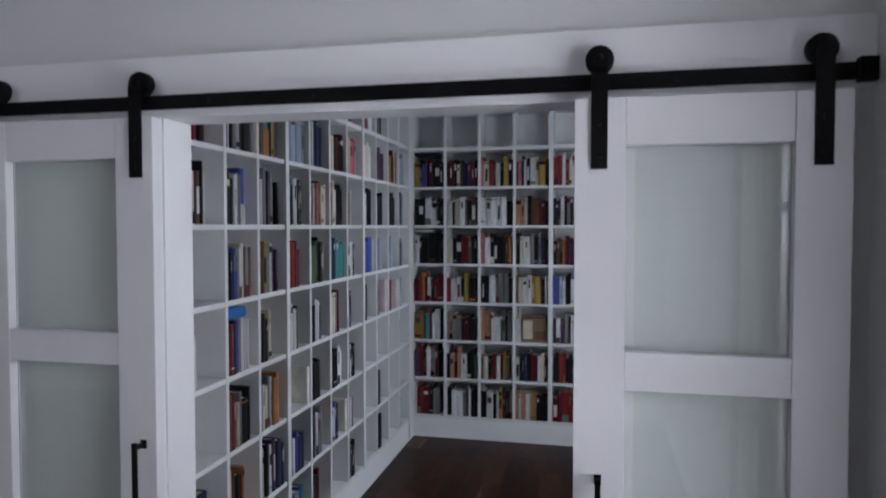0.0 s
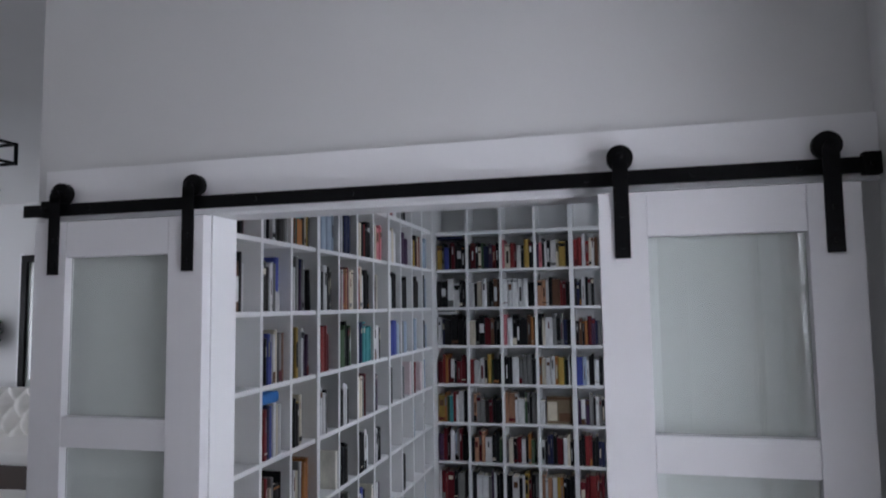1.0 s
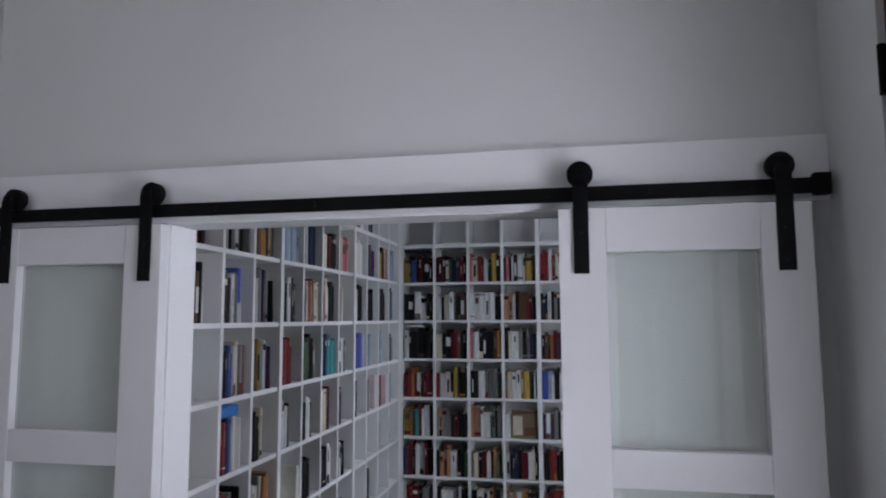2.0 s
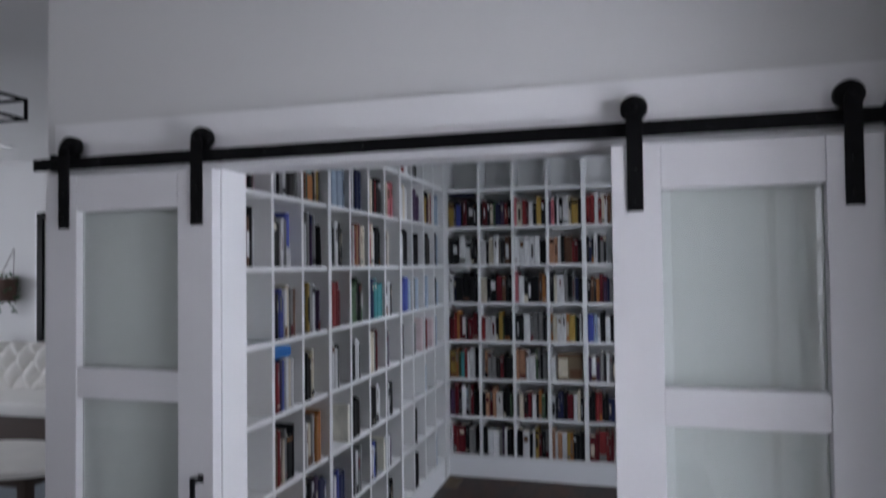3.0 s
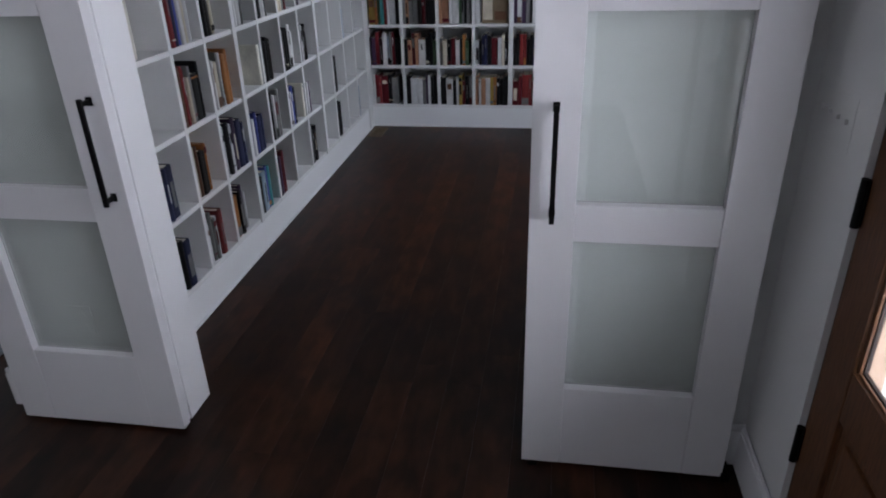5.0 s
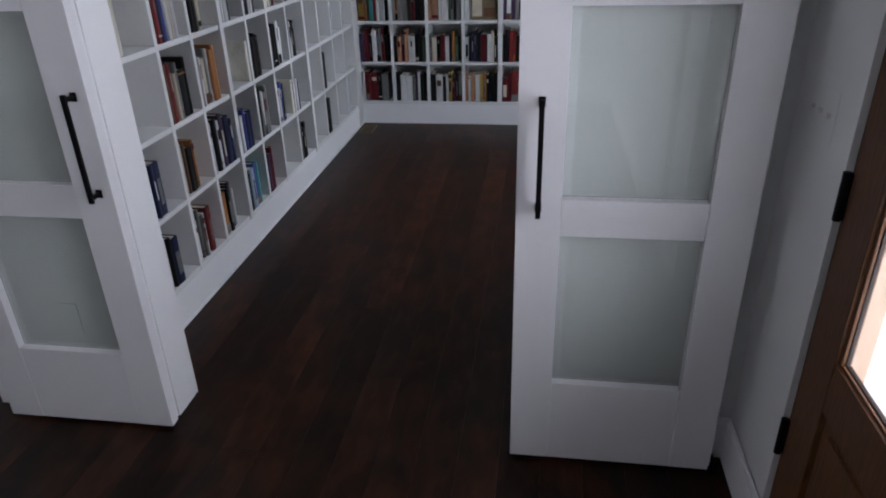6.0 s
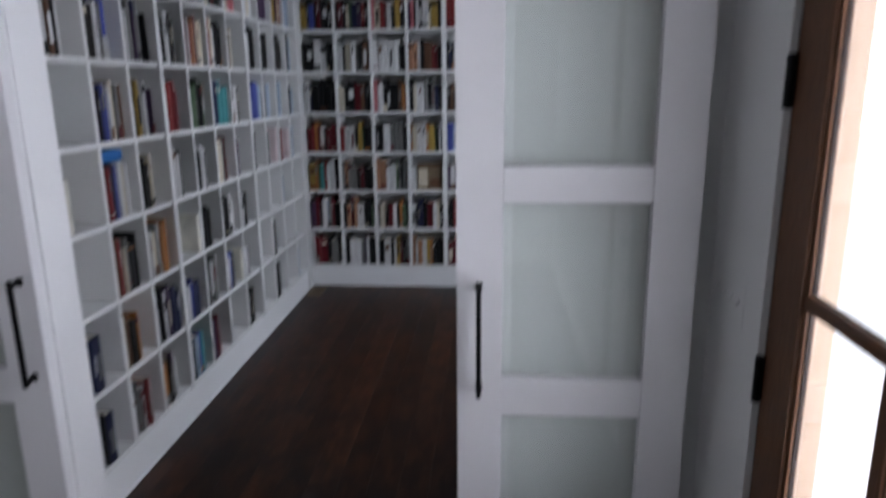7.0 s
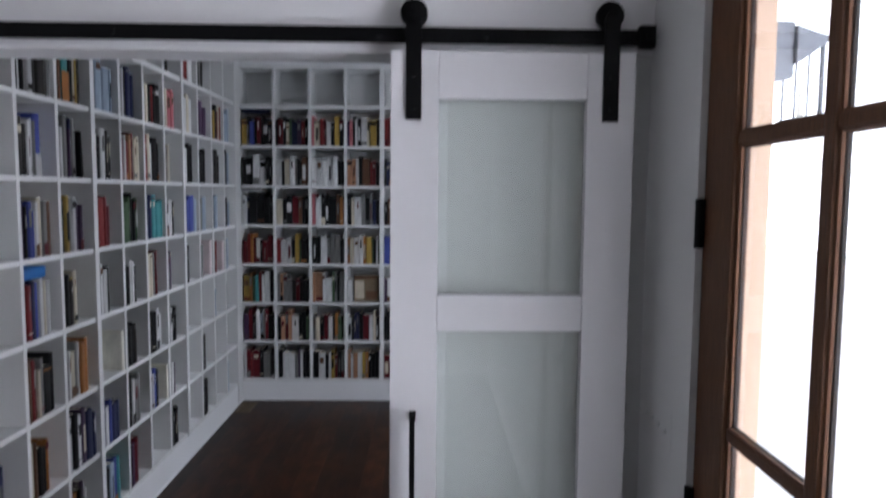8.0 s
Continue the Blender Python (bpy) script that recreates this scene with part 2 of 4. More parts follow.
bm = slab(FARX - 0.15, FARX, BACKY - 0.15, VW0, 0, CZ)
box(bm, FARX - 0.15, FARX, VW1, FARY + 0.15, 0, CZ)
box(bm, FARX - 0.15, FARX, VW0, VW1, 0, VWZ0)
box(bm, FARX - 0.15, FARX, VW0, VW1, VWZ1, CZ)
structure("wall_living_window", bm, WALL, "off-white painted wall with wide glazing", "wall")
structure("wall_living_far", slab(FARX, WL, FARY, FARY + 0.15, 0, CZ), WALL, "off-white painted living-room wall", "wall")
structure("ceiling", slab(FARX - 0.15, WR + 0.18, BACKY - 0.15, FARY + 0.15, CZ, CZ + 0.12), CEIL, "flat white painted ceiling", "ceiling")
structure("ceiling_library", slab(-DEPTH - 0.012, WR + 0.03, WB, LY + DEPTH + 0.012, LBZ, LBZ + 0.05), CEIL, "flat white painted library ceiling", "ceiling")
structure("ground", slab(-60, 60, -60, 60, -0.40, -0.10), STONE, "pale paved ground outside", "ground")


# ---- trim ----
def baseboard(bm, x0, x1, y0, y1, h=0.15):
    """A plinth board with a thin stepped cap."""
    box(bm, x0, x1, y0, y1, 0.0, h - 0.018, 0.002)
    cx, cy = (0.004 if abs(x1 - x0) < abs(y1 - y0) else 0.0), (0.0 if abs(x1 - x0) < abs(y1 - y0) else 0.004)
    box(bm, x0 + cx, x1 - cx, y0 + cy, y1 - cy, h - 0.018, h, 0.002)


bm = bmesh.new()
baseboard(bm, OX1 + 0.10, WR, WF - 0.016, WF)
baseboard(bm, WR - 0.016, WR, ED1 + 0.001, WF - 0.018)
baseboard(bm, WR - 0.016, WR, BACKY, SL0 - 0.01)
structure("baseboard", bm, TRIM, "white painted stepped baseboard in the hall", "baseboard")
bm = bmesh.new()
baseboard(bm, WL - 0.020, WL, WF - 0.018, FARY - 0.02)
baseboard(bm, WL - 0.020, OX0 - 0.11, WF - 0.020, WF)
baseboard(bm, FARX, WL - 0.022, FARY - 0.018, FARY)
structure("baseboard", bm, TRIM, "white painted baseboard wrapping the wall corner", "baseboard")

bm = slab(-0.348, WR - 0.002, 0.060, WF, OZ + 0.004, 2.188, 0.0025)
structure("trim", bm, TRIM, "flat white header board behind the sliding track", "header board")
bm = slab(OX0 - 0.09, OX0 - 0.006, 0.062, WF, 0, OZ + 0.002, 0.003)
structure("trim", bm, TRIM, "flat white side casing of the opening", "door casing")
bm = slab(OX1 + 0.006, OX1 + 0.09, 0.062, WF, 0, OZ + 0.002, 0.003)
structure("trim", bm, TRIM, "flat white side casing of the opening", "door casing")
jamb = bmesh.new()
box(jamb, OX0 - 0.012, OX0, 0.068, WB + 0.004, 0, OZ, 0.002)
box(jamb, OX1, OX1 + 0.012, 0.068, WB + 0.004, 0, OZ, 0.002)
box(jamb, OX0 - 0.012, OX1 + 0.012, 0.068, WB + 0.004, OZ, OZ + 0.0115, 0.0015)
structure("trim", jamb, TRIM, "white painted lining of the library opening", "door jamb")


# ================= sliding doors and track =================
def barn_door(x0, straps, handle_x, label):
    """Three-light sliding door: stiles, rails, panes, two hangers and a bar handle. Front face at y = 0."""
    w, t, st = 0.592, 0.038, 0.116
    d = thing("sliding_door", label, "sliding door", "pair of sliding doors", (x0, 0, 0.012))

    def p(name, b, mat, parent=d, lab="", smooth=False):
        bmesh.ops.translate(b, verts=b.verts, vec=(0, 0, 0) if parent is not d else (-x0, 0, -0.012))
        return part(name, b, mat, parent, lab, smooth)

    zs = (0.012, 0.293, 0.765, 0.867, 1.332, 1.422, 1.902, 2.013)
    p("stile", slab(x0, x0 + st, 0, t, zs[0], zs[7], 0.0025), DOORP)
    p("stile", slab(x0 + w - st, x0 + w, 0, t, zs[0], zs[7], 0.0025), DOORP)
    for a, b in ((0, 1), (2, 3), (4, 5), (6, 7)):
        p("rail", slab(x0 + st + 0.0008, x0 + w - st - 0.0008, 0.0012, t - 0.001, zs[a], zs[b], 0.002), DOORP)
    for a, b in ((1, 2), (3, 4), (5, 6)):
        g = p("pane", slab(x0 + st + 0.001, x0 + w - st - 0.001, 0.026, 0.032, zs[a] + 0.001, zs[b] - 0.001), tint, d, "faintly green glass pane")
        g.visible_shadow = False
    for sx in straps:
        b = slab(sx, sx + 0.038, -0.007, -0.001, 1.849, 2.09, 0.0012)
        rod(b, (sx + 0.019, -0.007, 2.09), (sx + 0.019, -0.001, 2.09), 0.019, seg=24)
        h = p("hanger", b, IRON, d, "black steel strap hanger")
        b = rod(bmesh.new(), (sx + 0.019, 0.013, 2.106), (sx + 0.019, 0.041, 2.106), 0.033, seg=40, bevel=0.003)
        rod(b, (sx + 0.019, -0.012, 2.106), (sx + 0.019, 0.044, 2.106), 0.009, seg=12)
        bmesh.ops.translate(b, verts=b.verts, vec=(-x0, 0, -0.012))
        part("wheel", b, IRON, h, "black track roller", True)
        for bz in (1.878, 1.955):
            b = rod(bmesh.new(), (sx + 0.019, -0.0115, bz), (sx + 0.019, -0.006, bz), 0.0065, seg=6)
            bmesh.ops.translate(b, verts=b.verts, vec=(-x0, 0, -0.012))
            part("bolt", b, IRON, h)
    z0, z1 = 0.832, 1.132
    b = slab(handle_x - 0.0065, handle_x + 0.0065, -0.046, -0.036, z0, z1, 0.0015)
    for z in (z0 + 0.014, z1 - 0.014):
        box(b, handle_x - 0.005, handle_x + 0.005, -0.0365, -0.003, z - 0.006, z + 0.006, 0.001)
    h = p("handle", b, IRON, d, "black steel bar handle")
    for z in (z0 + 0.014, z1 - 0.014):
        b = slab(handle_x - 0.0085, handle_x + 0.0085, -0.0045, -0.0005, z - 0.012, z + 0.012, 0.001)
        bmesh.ops.translate(b, verts=b.verts, vec=(-x0, 0, -0.012))
        part("mounting_plate", b, IRON, h)
    return d


barn_door(1.389, (1.426, 1.902), 1.446, "white three-pane glazed sliding door, slid open beside the entry")
barn_door(-0.324, (-0.270, 0.200), 0.229, "white three-pane glazed sliding door, slid open over the hall wall")

track = thing("sliding_door_track", "flat black steel track on spacers over the opening", "door track", base=(0.8, 0.016, 2.054))


def tp(name, b, parent=track, lab=""):
    bmesh.ops.translate(b, verts=b.verts, vec=(-0.8, -0.016, -2.054))
    return part(name, b, IRON, parent, lab)


tp("bar", slab(-0.398, 2.034, 0.024, 0.032, 2.036, 2.074, 0.001))
for sx in (-0.15, 0.42, 0.72, 1.36, 1.62, 1.86):
    tp("spacer", rod(bmesh.new(), (sx, 0.0325, 2.055), (sx, 0.0597, 2.055), 0.010))
    tp("bolt", rod(bmesh.new(), (sx, 0.0195, 2.055), (sx, 0.0238, 2.055), 0.008, seg=6))
for sx in (-0.318, 1.999):
    b = slab(sx - 0.004, sx + 0.034, 0.014, 0.042, 2.031, 2.084, 0.003)
    rod(b, (sx + 0.015, 0.008, 2.055), (sx + 0.015, 0.015, 2.055), 0.008, seg=6)
    tp("end_stop", b, track, "black end stop clamped on the track")


# ================= wall plates and floor guide =================
plate = thing("light_switch", "white four-toggle switch plate on the entry wall", "light switch", base=(WR, -0.047, 1.118))
part("plate", slab(-0.0009, -0.0003, -0.098, 0.098, -0.058, 0.058), WALL, plate)
for i in range(4):
    y = -0.069 + 0.046 * i
    part("toggle", slab(-0.009, -0.0011, y - 0.004, y + 0.004, -0.001, 0.009, 0.0015), WALL, plate)
outlet = thing("wall_outlet", "white wall outlet plate behind the sliding door glass", "outlet", base=(-0.058, WF, 0.366))
part("plate", slab(-0.036, 0.036, -0.006, -0.0005, -0.058, 0.058, 0.002), WALL, outlet)
for z in (-0.021, 0.021):
    f = part("socket", rod(bmesh.new(), (0, -0.0085, z), (0, -0.0062, z), 0.0165, seg=20), WALL, outlet)
    for x in (-0.006, 0.006):
        part("slot", slab(x - 0.001, x + 0.001, -0.0092, -0.0087, z - 0.004, z + 0.005), MATTE_BLACK, f)
for gx in (1.424, 1.990):
    guide = thing("floor_guide", "small black floor guide under the sliding door edge", "door guide", "floor guides", (gx, 0.028, 0.0))
    b = slab(-0.014, 0.012, -0.030, 0.030, 0.0005, 0.005, 0.001)
    box(b, -0.014, 0.012, -0.036, -0.030, 0.0005, 0.011 if gx < 1.5 else 0.030, 0.001)
    box(b, -0.014, 0.012, 0.016, 0.022, 0.005, 0.011 if gx < 1.5 else 0.030, 0.001)
    part("bracket", b, IRON, guide)


# ================= entry door =================
ex = WR + 0.012
frame_ob = thing("door_1", "white-painted frame with pale wood outer reveal round the entry door", "door frame", base=(ex, -0.72, 0))
tagged(frame_ob, kind="structure")


def ep(name, b, mat, parent, lab="", base=(ex, -0.72, 0)):
    bmesh.ops.translate(b, verts=b.verts, vec=(-base[0], -base[1], -base[2]))
    return part(name, b, mat, parent, lab)


ep("jamb", slab(WR + 0.050, WR + 0.060, DY1 + 0.0005, ED1 - 0.001, 0, DTOP + 0.018, 0.002), TRIM, frame_ob)
ep("jamb", slab(WR + 0.004, WR + 0.060, ED0 + 0.001, DY0 - 0.004, 0, DTOP + 0.018, 0.002), TRIM, frame_ob)
ep("head", slab(WR + 0.004, WR + 0.060, DY0 - 0.003, DY1 + 0.003, DTOP + 0.004, DTOP + 0.019, 0.002), TRIM, frame_ob)
ep("outer_jamb", slab(WR + 0.062, WR + 0.129, -0.293, ED1 - 0.001, 0, DTOP + 0.018, 0.002), CEDAR, frame_ob, "pale cedar outer reveal")
ep("outer_jamb", slab(WR + 0.0605, WR + 0.066, ED0 + 0.001, DY0 - 0.004, 0, DTOP + 0.018, 0.002), CEDAR, frame_ob, "pale cedar outer reveal")
ep("threshold", slab(WR, WR + 0.20, ED0 + 0.002, ED1 - 0.002, -0.05, 0.011, 0.002), DARKW, frame_ob)
# black strip in the hinge-side gap stands for its shadow line
ep("gap_shade_strip", slab(WR + 0.015, WR + 0.049, DY1 + 0.0005, DY1 + 0.0035, 0.012, DTOP, 0), MATTE_BLACK, frame_ob)

edoor = thing("entry_door", "brown stained wooden entry door with six glass lights, closed", "door", base=(ex, -0.72, 0.014))
EB = (ex, -0.72, 0.014)
x0, x1 = WR + 0.013, WR + 0.048
stw = 0.132
cols = [(-0.655, DY1 - stw - 0.010), (-0.940, -0.698)]
rows_z = [(0.684, 1.195), (1.227, 1.764), (1.798, 2.280)]
gy0, gy1 = cols[1][0] - 0.010, cols[0][1] + 0.010
ep("stile", slab(x0, x1, DY1 - stw, DY1, 0.014, DTOP, 0.006), WOOD, edoor, "", EB)
ep("stile", slab(x0, x1, DY0, gy0, 0.014, DTOP, 0.006), WOOD, edoor, "", EB)
ep("rail", slab(x0 + 0.001, x1 - 0.001, gy0 + 0.0005, gy1 - 0.0005, 2.292, DTOP, 0.002), WOOD, edoor, "", EB)
ep("rail", slab(x0 + 0.001, x1 - 0.001, gy0 + 0.0005, gy1 - 0.0005, 0.555, 0.678, 0.002), WOOD, edoor, "", EB)
ep("rail", slab(x0 + 0.001, x1 - 0.001, gy0 + 0.0005, gy1 - 0.0005, 0.014, 0.215, 0.002), WOOD, edoor, "", EB)
b = slab(x0 + 0.014, x1 - 0.014, gy0 + 0.001, gy1 - 0.001, 0.216, 0.554)
box(b, x0 + 0.006, x1 - 0.006, gy0 + 0.035, gy1 - 0.035, 0.25, 0.52, 0.006)
ep("panel", b, WOOD, edoor, "raised lower panel", EB)
ep("muntin", slab(x0 + 0.002, x1 - 0.004, cols[1][1] + 0.005, cols[0][0] - 0.005, 0.679, 2.291, 0.006), WOOD, edoor, "", EB)
for za, zb in ((rows_z[0][1], rows_z[1][0]), (rows_z[1][1], rows_z[2][0])):
    for ya, yb in cols:
        ep("muntin", slab(x0 + 0.005, x1 - 0.005, ya - 0.0075, yb + 0.0075, za + 0.006, zb - 0.006, 0.004), WOOD, edoor, "", EB)
for ya, yb in cols:
    for za, zb in rows_z:
        for nm, mat, d0, d1, e in (("glazing_bead", WOOD, 0.008, 0.0145, 0.0), ("glass_gasket", MATTE_BLACK, 0.0185, 0.0255, 0.0015)):
            b = bmesh.new()
            for q in ((ya - 0.011, ya + e), (yb - e, yb + 0.011)):
                box(b, x0 + d0, x0 + d1, q[0], q[1], za - 0.005, zb + 0.005, 0.0015)
            for q in ((za - 0.010, za + e), (zb - e, zb + 0.010)):
                box(b, x0 + d0 + 0.0004, x0 + d1 - 0.0004, ya + 0.002, yb - 0.002, q[0], q[1], 0.0015)
            ep(nm, b, mat, edoor, "", EB)
        pane = ep("pane", slab(x0 + 0.0148, x0 + 0.0182, ya - 0.004, yb + 0.004, za - 0.004, zb + 0.004), glass, edoor, "clear glass light", EB)
        pane.visible_shadow = False
for hz in (0.375, 0.995, 1.615, 2.235):
    b = rod(bmesh.new(), (WR + 0.0015, ED1 - 0.0095, hz - 0.052), (WR + 0.0015, ED1 - 0.0095, hz + 0.052), 0.0085, seg=14)
    box(b, WR + 0.001, WR + 0.0125, DY1 - 0.010, ED1 - 0.002, hz - 0.050, hz + 0.050, 0.001)
    ep("hinge", b, IRON, edoor, "black steel butt hinge", EB)
b = slab(x0 - 0.006, x0 - 0.0005, DY0 + 0.035, DY0 + 0.085, 0.92, 1.16, 0.002)
rod(b, (x0 - 0.045, DY0 + 0.06, 1.0), (x0 - 0.004, DY0 + 0.06, 1.0), 0.009)
rod(b, (x0 - 0.045, DY0 + 0.06, 1.0), (x0 - 0.045, DY0 + 0.17, 1.0), 0.008)
ep("handle", b, IRON, edoor, "black lever handle", EB)

# narrow sidelight next to the entry door
side = thing("window_5", "narrow wooden sidelight next to the entry door", "window", base=(ex, -1.55, 0))
tagged(side, kind="structure")
SB = (ex, -1.55, 0)
ep("window_frame", slab(x0, x1, SL0 + 0.001, SL0 + 0.05, 0.014, DTOP, 0.003), WOOD, side, "", SB)
ep("window_frame", slab(x0, x1, SL1 - 0.05, SL1 - 0.001, 0.014, DTOP, 0.003), WOOD, side, "", SB)
ep("window_frame", slab(x0, x1, SL0 + 0.0505, SL1 - 0.0505, 2.29, DTOP, 0.003), WOOD, side, "", SB)
ep("panel", slab(x0, x1, SL0 + 0.0505, SL1 - 0.0505, 0.014, 0.71, 0.003), WOOD, side, "", SB)
for za, zb in ((1.230, 1.261), (1.753, 1.784)):
    ep("muntin", slab(x0 + 0.005, x1 - 0.005, SL0 + 0.0505, SL1 - 0.0505, za, zb, 0.003), WOOD, side, "", SB)
ep("pane", slab(x0 + 0.020, x0 + 0.025, SL0 + 0.05, SL1 - 0.05, 0.711, 2.289), glass, side, "clear glass light", SB).visible_shadow = False

# porch lantern and distance
lantern = thing("wall_lantern", "metal wall lantern with glass sides on the porch wall, coloured pale for glare", "lantern", base=(2.24, -0.165, 1.95))


def lp(name, b, mat, parent=lantern, lab=""):
    bmesh.ops.translate(b, verts=b.verts, vec=(-2.24, 0.165, -1.95))
    return part(name, b, mat, parent, lab)


lx, ly = 2.295, -0.173
lp("backplate", slab(WR + 0.127, WR + 0.137, ly - 0.040, ly + 0.040, 1.91, 2.068, 0.003), LANT)
lp("arm", rod(bmesh.new(), (WR + 0.136, ly, 2.03), (2.24, ly, 2.03), 0.009), LANT)
b = slab(2.190, 2.262, ly - 0.026, ly + 0.026, 1.925, 2.045, 0.004)
lp("bracket", b, LANT)
b = bmesh.new()
prof = [(2.2625, 1.952), (lx + 0.036, 1.999), (lx + 0.036, 2.014), (2.2625, 2.036)]
front = [b.verts.new((x, ly - 0.034, z)) for x, z in prof]
rear = [b.verts.new((x, ly + 0.034, z)) for x, z in prof]
b.faces.new(front)
b.faces.new(rear[::-1])
for i in range(4):
    b.faces.new((front[i], rear[i], rear[(i + 1) % 4], front[(i + 1) % 4]))
bmesh.ops.bevel(b, geom=list(b.edges), offset=0.002, segments=1, affect="EDGES")
lp("roof", b, LANT)
lp("base", slab(lx - 0.032, lx + 0.032, ly - 0.030, ly + 0.030, 1.832, 1.842, 0.002), LANT)
for sx in (-1, 1):
    for sy in (-1, 1):
        lp("post", rod(bmesh.new(), (lx + sx * 0.028, ly + sy * 0.026, 1.840), (lx + sx * 0.028, ly + sy * 0.026, 1.997), 0.0055 if (sx, sy) == (1, -1) else 0.0025, seg=8), LANT)
lp("bulb", rod(bmesh.new(), (lx, ly, 1.841), (lx, ly, 1.90), 0.009, 0.006), BULB)

# added glowing panels, so the view through the door glass burns out white
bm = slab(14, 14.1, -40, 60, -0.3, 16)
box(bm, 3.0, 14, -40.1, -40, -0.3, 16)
structure("backdrop", bm, glow, "glowing white panels standing in for the overexposed outdoors", "backdrop")


# ================= windows out of the walker's sight =================
def window(name, axis, fixed, a0, a1, z0, z1, label):
    wob = thing(name, label, "window", base=(0, 0, 0))
    tagged(wob, kind="structure")

    def wp(nm, u0, u1, d0, d1, za, zb, mat):
        if axis == "y":
            return part(nm, slab(u0, u1, fixed + d0, fixed + d1, za, zb, 0.002), mat, wob)
        return part(nm, slab(fixed + d0, fixed + d1, u0, u1, za, zb, 0.002), mat, wob)

    f = 0.05
    wp("window_frame", a0 + 0.001, a0 + f, -0.03, 0.03, z0 + 0.001, z1 - 0.001, TRIM)
    wp("window_frame", a1 - f, a1 - 0.001, -0.03, 0.03, z0 + 0.001, z1 - 0.001, TRIM)
    wp("window_frame", a0 + f, a1 - f, -0.03, 0.03, z0 + 0.001, z0 + f, TRIM)
    wp("window_frame", a0 + f, a1 - f, -0.03, 0.03, z1 - f, z1 - 0.001, TRIM)
    mid = (a0 + a1) / 2
    wp("mullion", mid - 0.02, mid + 0.02, -0.02, 0.02, z0 + f, z1 - f, TRIM)
    for u0, u1 in ((a0 + f, mid - 0.02), (mid + 0.02, a1 - f)):
        wp("pane", u0, u1, -0.003, 0.003, z0 + f, z1 - f, glass).visible_shadow = False


window("window_1", "y", BACKY - 0.10, HW0, HW1, HWZ0, HWZ1, "white framed hall window")
window("window_2", "x", FARX - 0.10, VW0, VW1, VWZ0, VWZ1, "white framed living-room window")
window("window_3", "x", WR + 0.13, LW0, LW1, LWZ0, LWZ1, "white framed library window")


# ================= bookcases =================
ROWS = 8
TOP = Z0 + ROWS * PZ
POST, PROUD = 0.034, 0.007       # broad posts between the units stand a little proud of the shelves
SIDE_CELL, END_CELL = 0.2502, 0.258   # clear width of a pigeonhole
SIDE_UNIT = POST + 4 * SIDE_CELL + 3 * TH
END_UNIT = POST + 4 * END_CELL + 3 * TH
SY, EX = 0.264, -0.0355          # where the side row and the end row begin


def turned(x, y, z=0.0):
    """Local x runs along the side wall away from the opening, local y into it."""
    return Matrix.Translation((x, y, z)) @ Matrix.Rotation(radians(90), 4, "Z")


def shelf_top(j):
    return Z0 + j * PZ + TH / 2 * (1.35 if j in (7, 8) else 1)


def bookcase(label, m, cols, cell, proud, last_post=False, first_proud=True):
    """A white built-in unit. Local x runs along the wall, local y into it, shelf fronts at y = 0."""
    u = thing("bookcase", label, "bookcase", "built-in bookcases")
    w = POST + cols * cell + (cols - 1) * TH
    part("back_panel", slab(0.001, w - 0.001, DEPTH + 0.001, DEPTH + 0.010, 0.02, TOP + 0.012), SHELF, u)
    part("plinth", slab(0.00002, w - 0.00002, 0.0, 0.02, 0.0, Z0 - TH / 2 - 0.0005), TRIM, u)
    part("post", slab(0.0003, POST, -proud if first_proud else 0.0, DEPTH, Z0 - TH / 2, TOP + TH / 2, 0.0025), SHELF, u)
    if last_post:
        part("post", slab(w, w + POST, -proud, DEPTH, Z0 - TH / 2, TOP + TH / 2, 0.0025), SHELF, u)
    for i in range(1, cols):
        x = POST + i * cell + (i - 1) * TH
        part("upright", slab(x, x + TH, 0.0005, DEPTH, Z0 - TH / 2, TOP + TH / 2, 0.0015), SHELF, u)
    for j in range(ROWS + 1):
        z = Z0 + j * PZ
        t = TH if j not in (7, 8) else TH * 1.35
        for i in range(cols):
            x = POST + i * (cell + TH)
            part("shelf", slab(x + 0.0003, x + cell - 0.0003, 0.0015, DEPTH - 0.001, z - t / 2, z + t / 2, 0.0015), SHELF, u)
    u.matrix_world = m
    return u


for k, lab in enumerate(("white built-in bookcase beside the library opening, loosely filled",
                         "white built-in bookcase in the middle of the side wall, loosely filled",
                         "white built-in bookcase next to the room corner, thinly filled")):
    bookcase(lab, turned(LX, SY + k * SIDE_UNIT), 4, SIDE_CELL, PROUD, k == 2)
bookcase("white end-wall bookcase packed with books under an empty top row", Matrix.Translation((EX, LY, 0)), 4, END_CELL, 0.006, False, False)
bookcase("white built-in bookcase on the end wall beside the window wall", Matrix.Translation((EX + END_UNIT, LY, 0)), 3, END_CELL, 0.006, True)
SYE, EXE = SY + 3 * SIDE_UNIT + POST + 0.0005, EX + END_UNIT + POST * 2 + 3 * END_CELL + 2 * TH
bm = slab(LX - 0.020, LX + PROUD, SYE, LY - 0.0005, Z0 - TH / 2, TOP + 0.014, 0.002)
box(bm, LX - 0.020, LX, SYE, LY - 0.0005, 0, Z0 - TH / 2 - 0.0005, 0.002)
structure("trim", bm, SHELF, "white filler strip in the bookcase corner", "filler strip")
bm = slab(EXE + 0.0005, WR + 0.0295, LY, LY + 0.02, 0, TOP + 0.014, 0.002)
structure("trim", bm, SHELF, "white filler strip at the window wall", "filler strip")
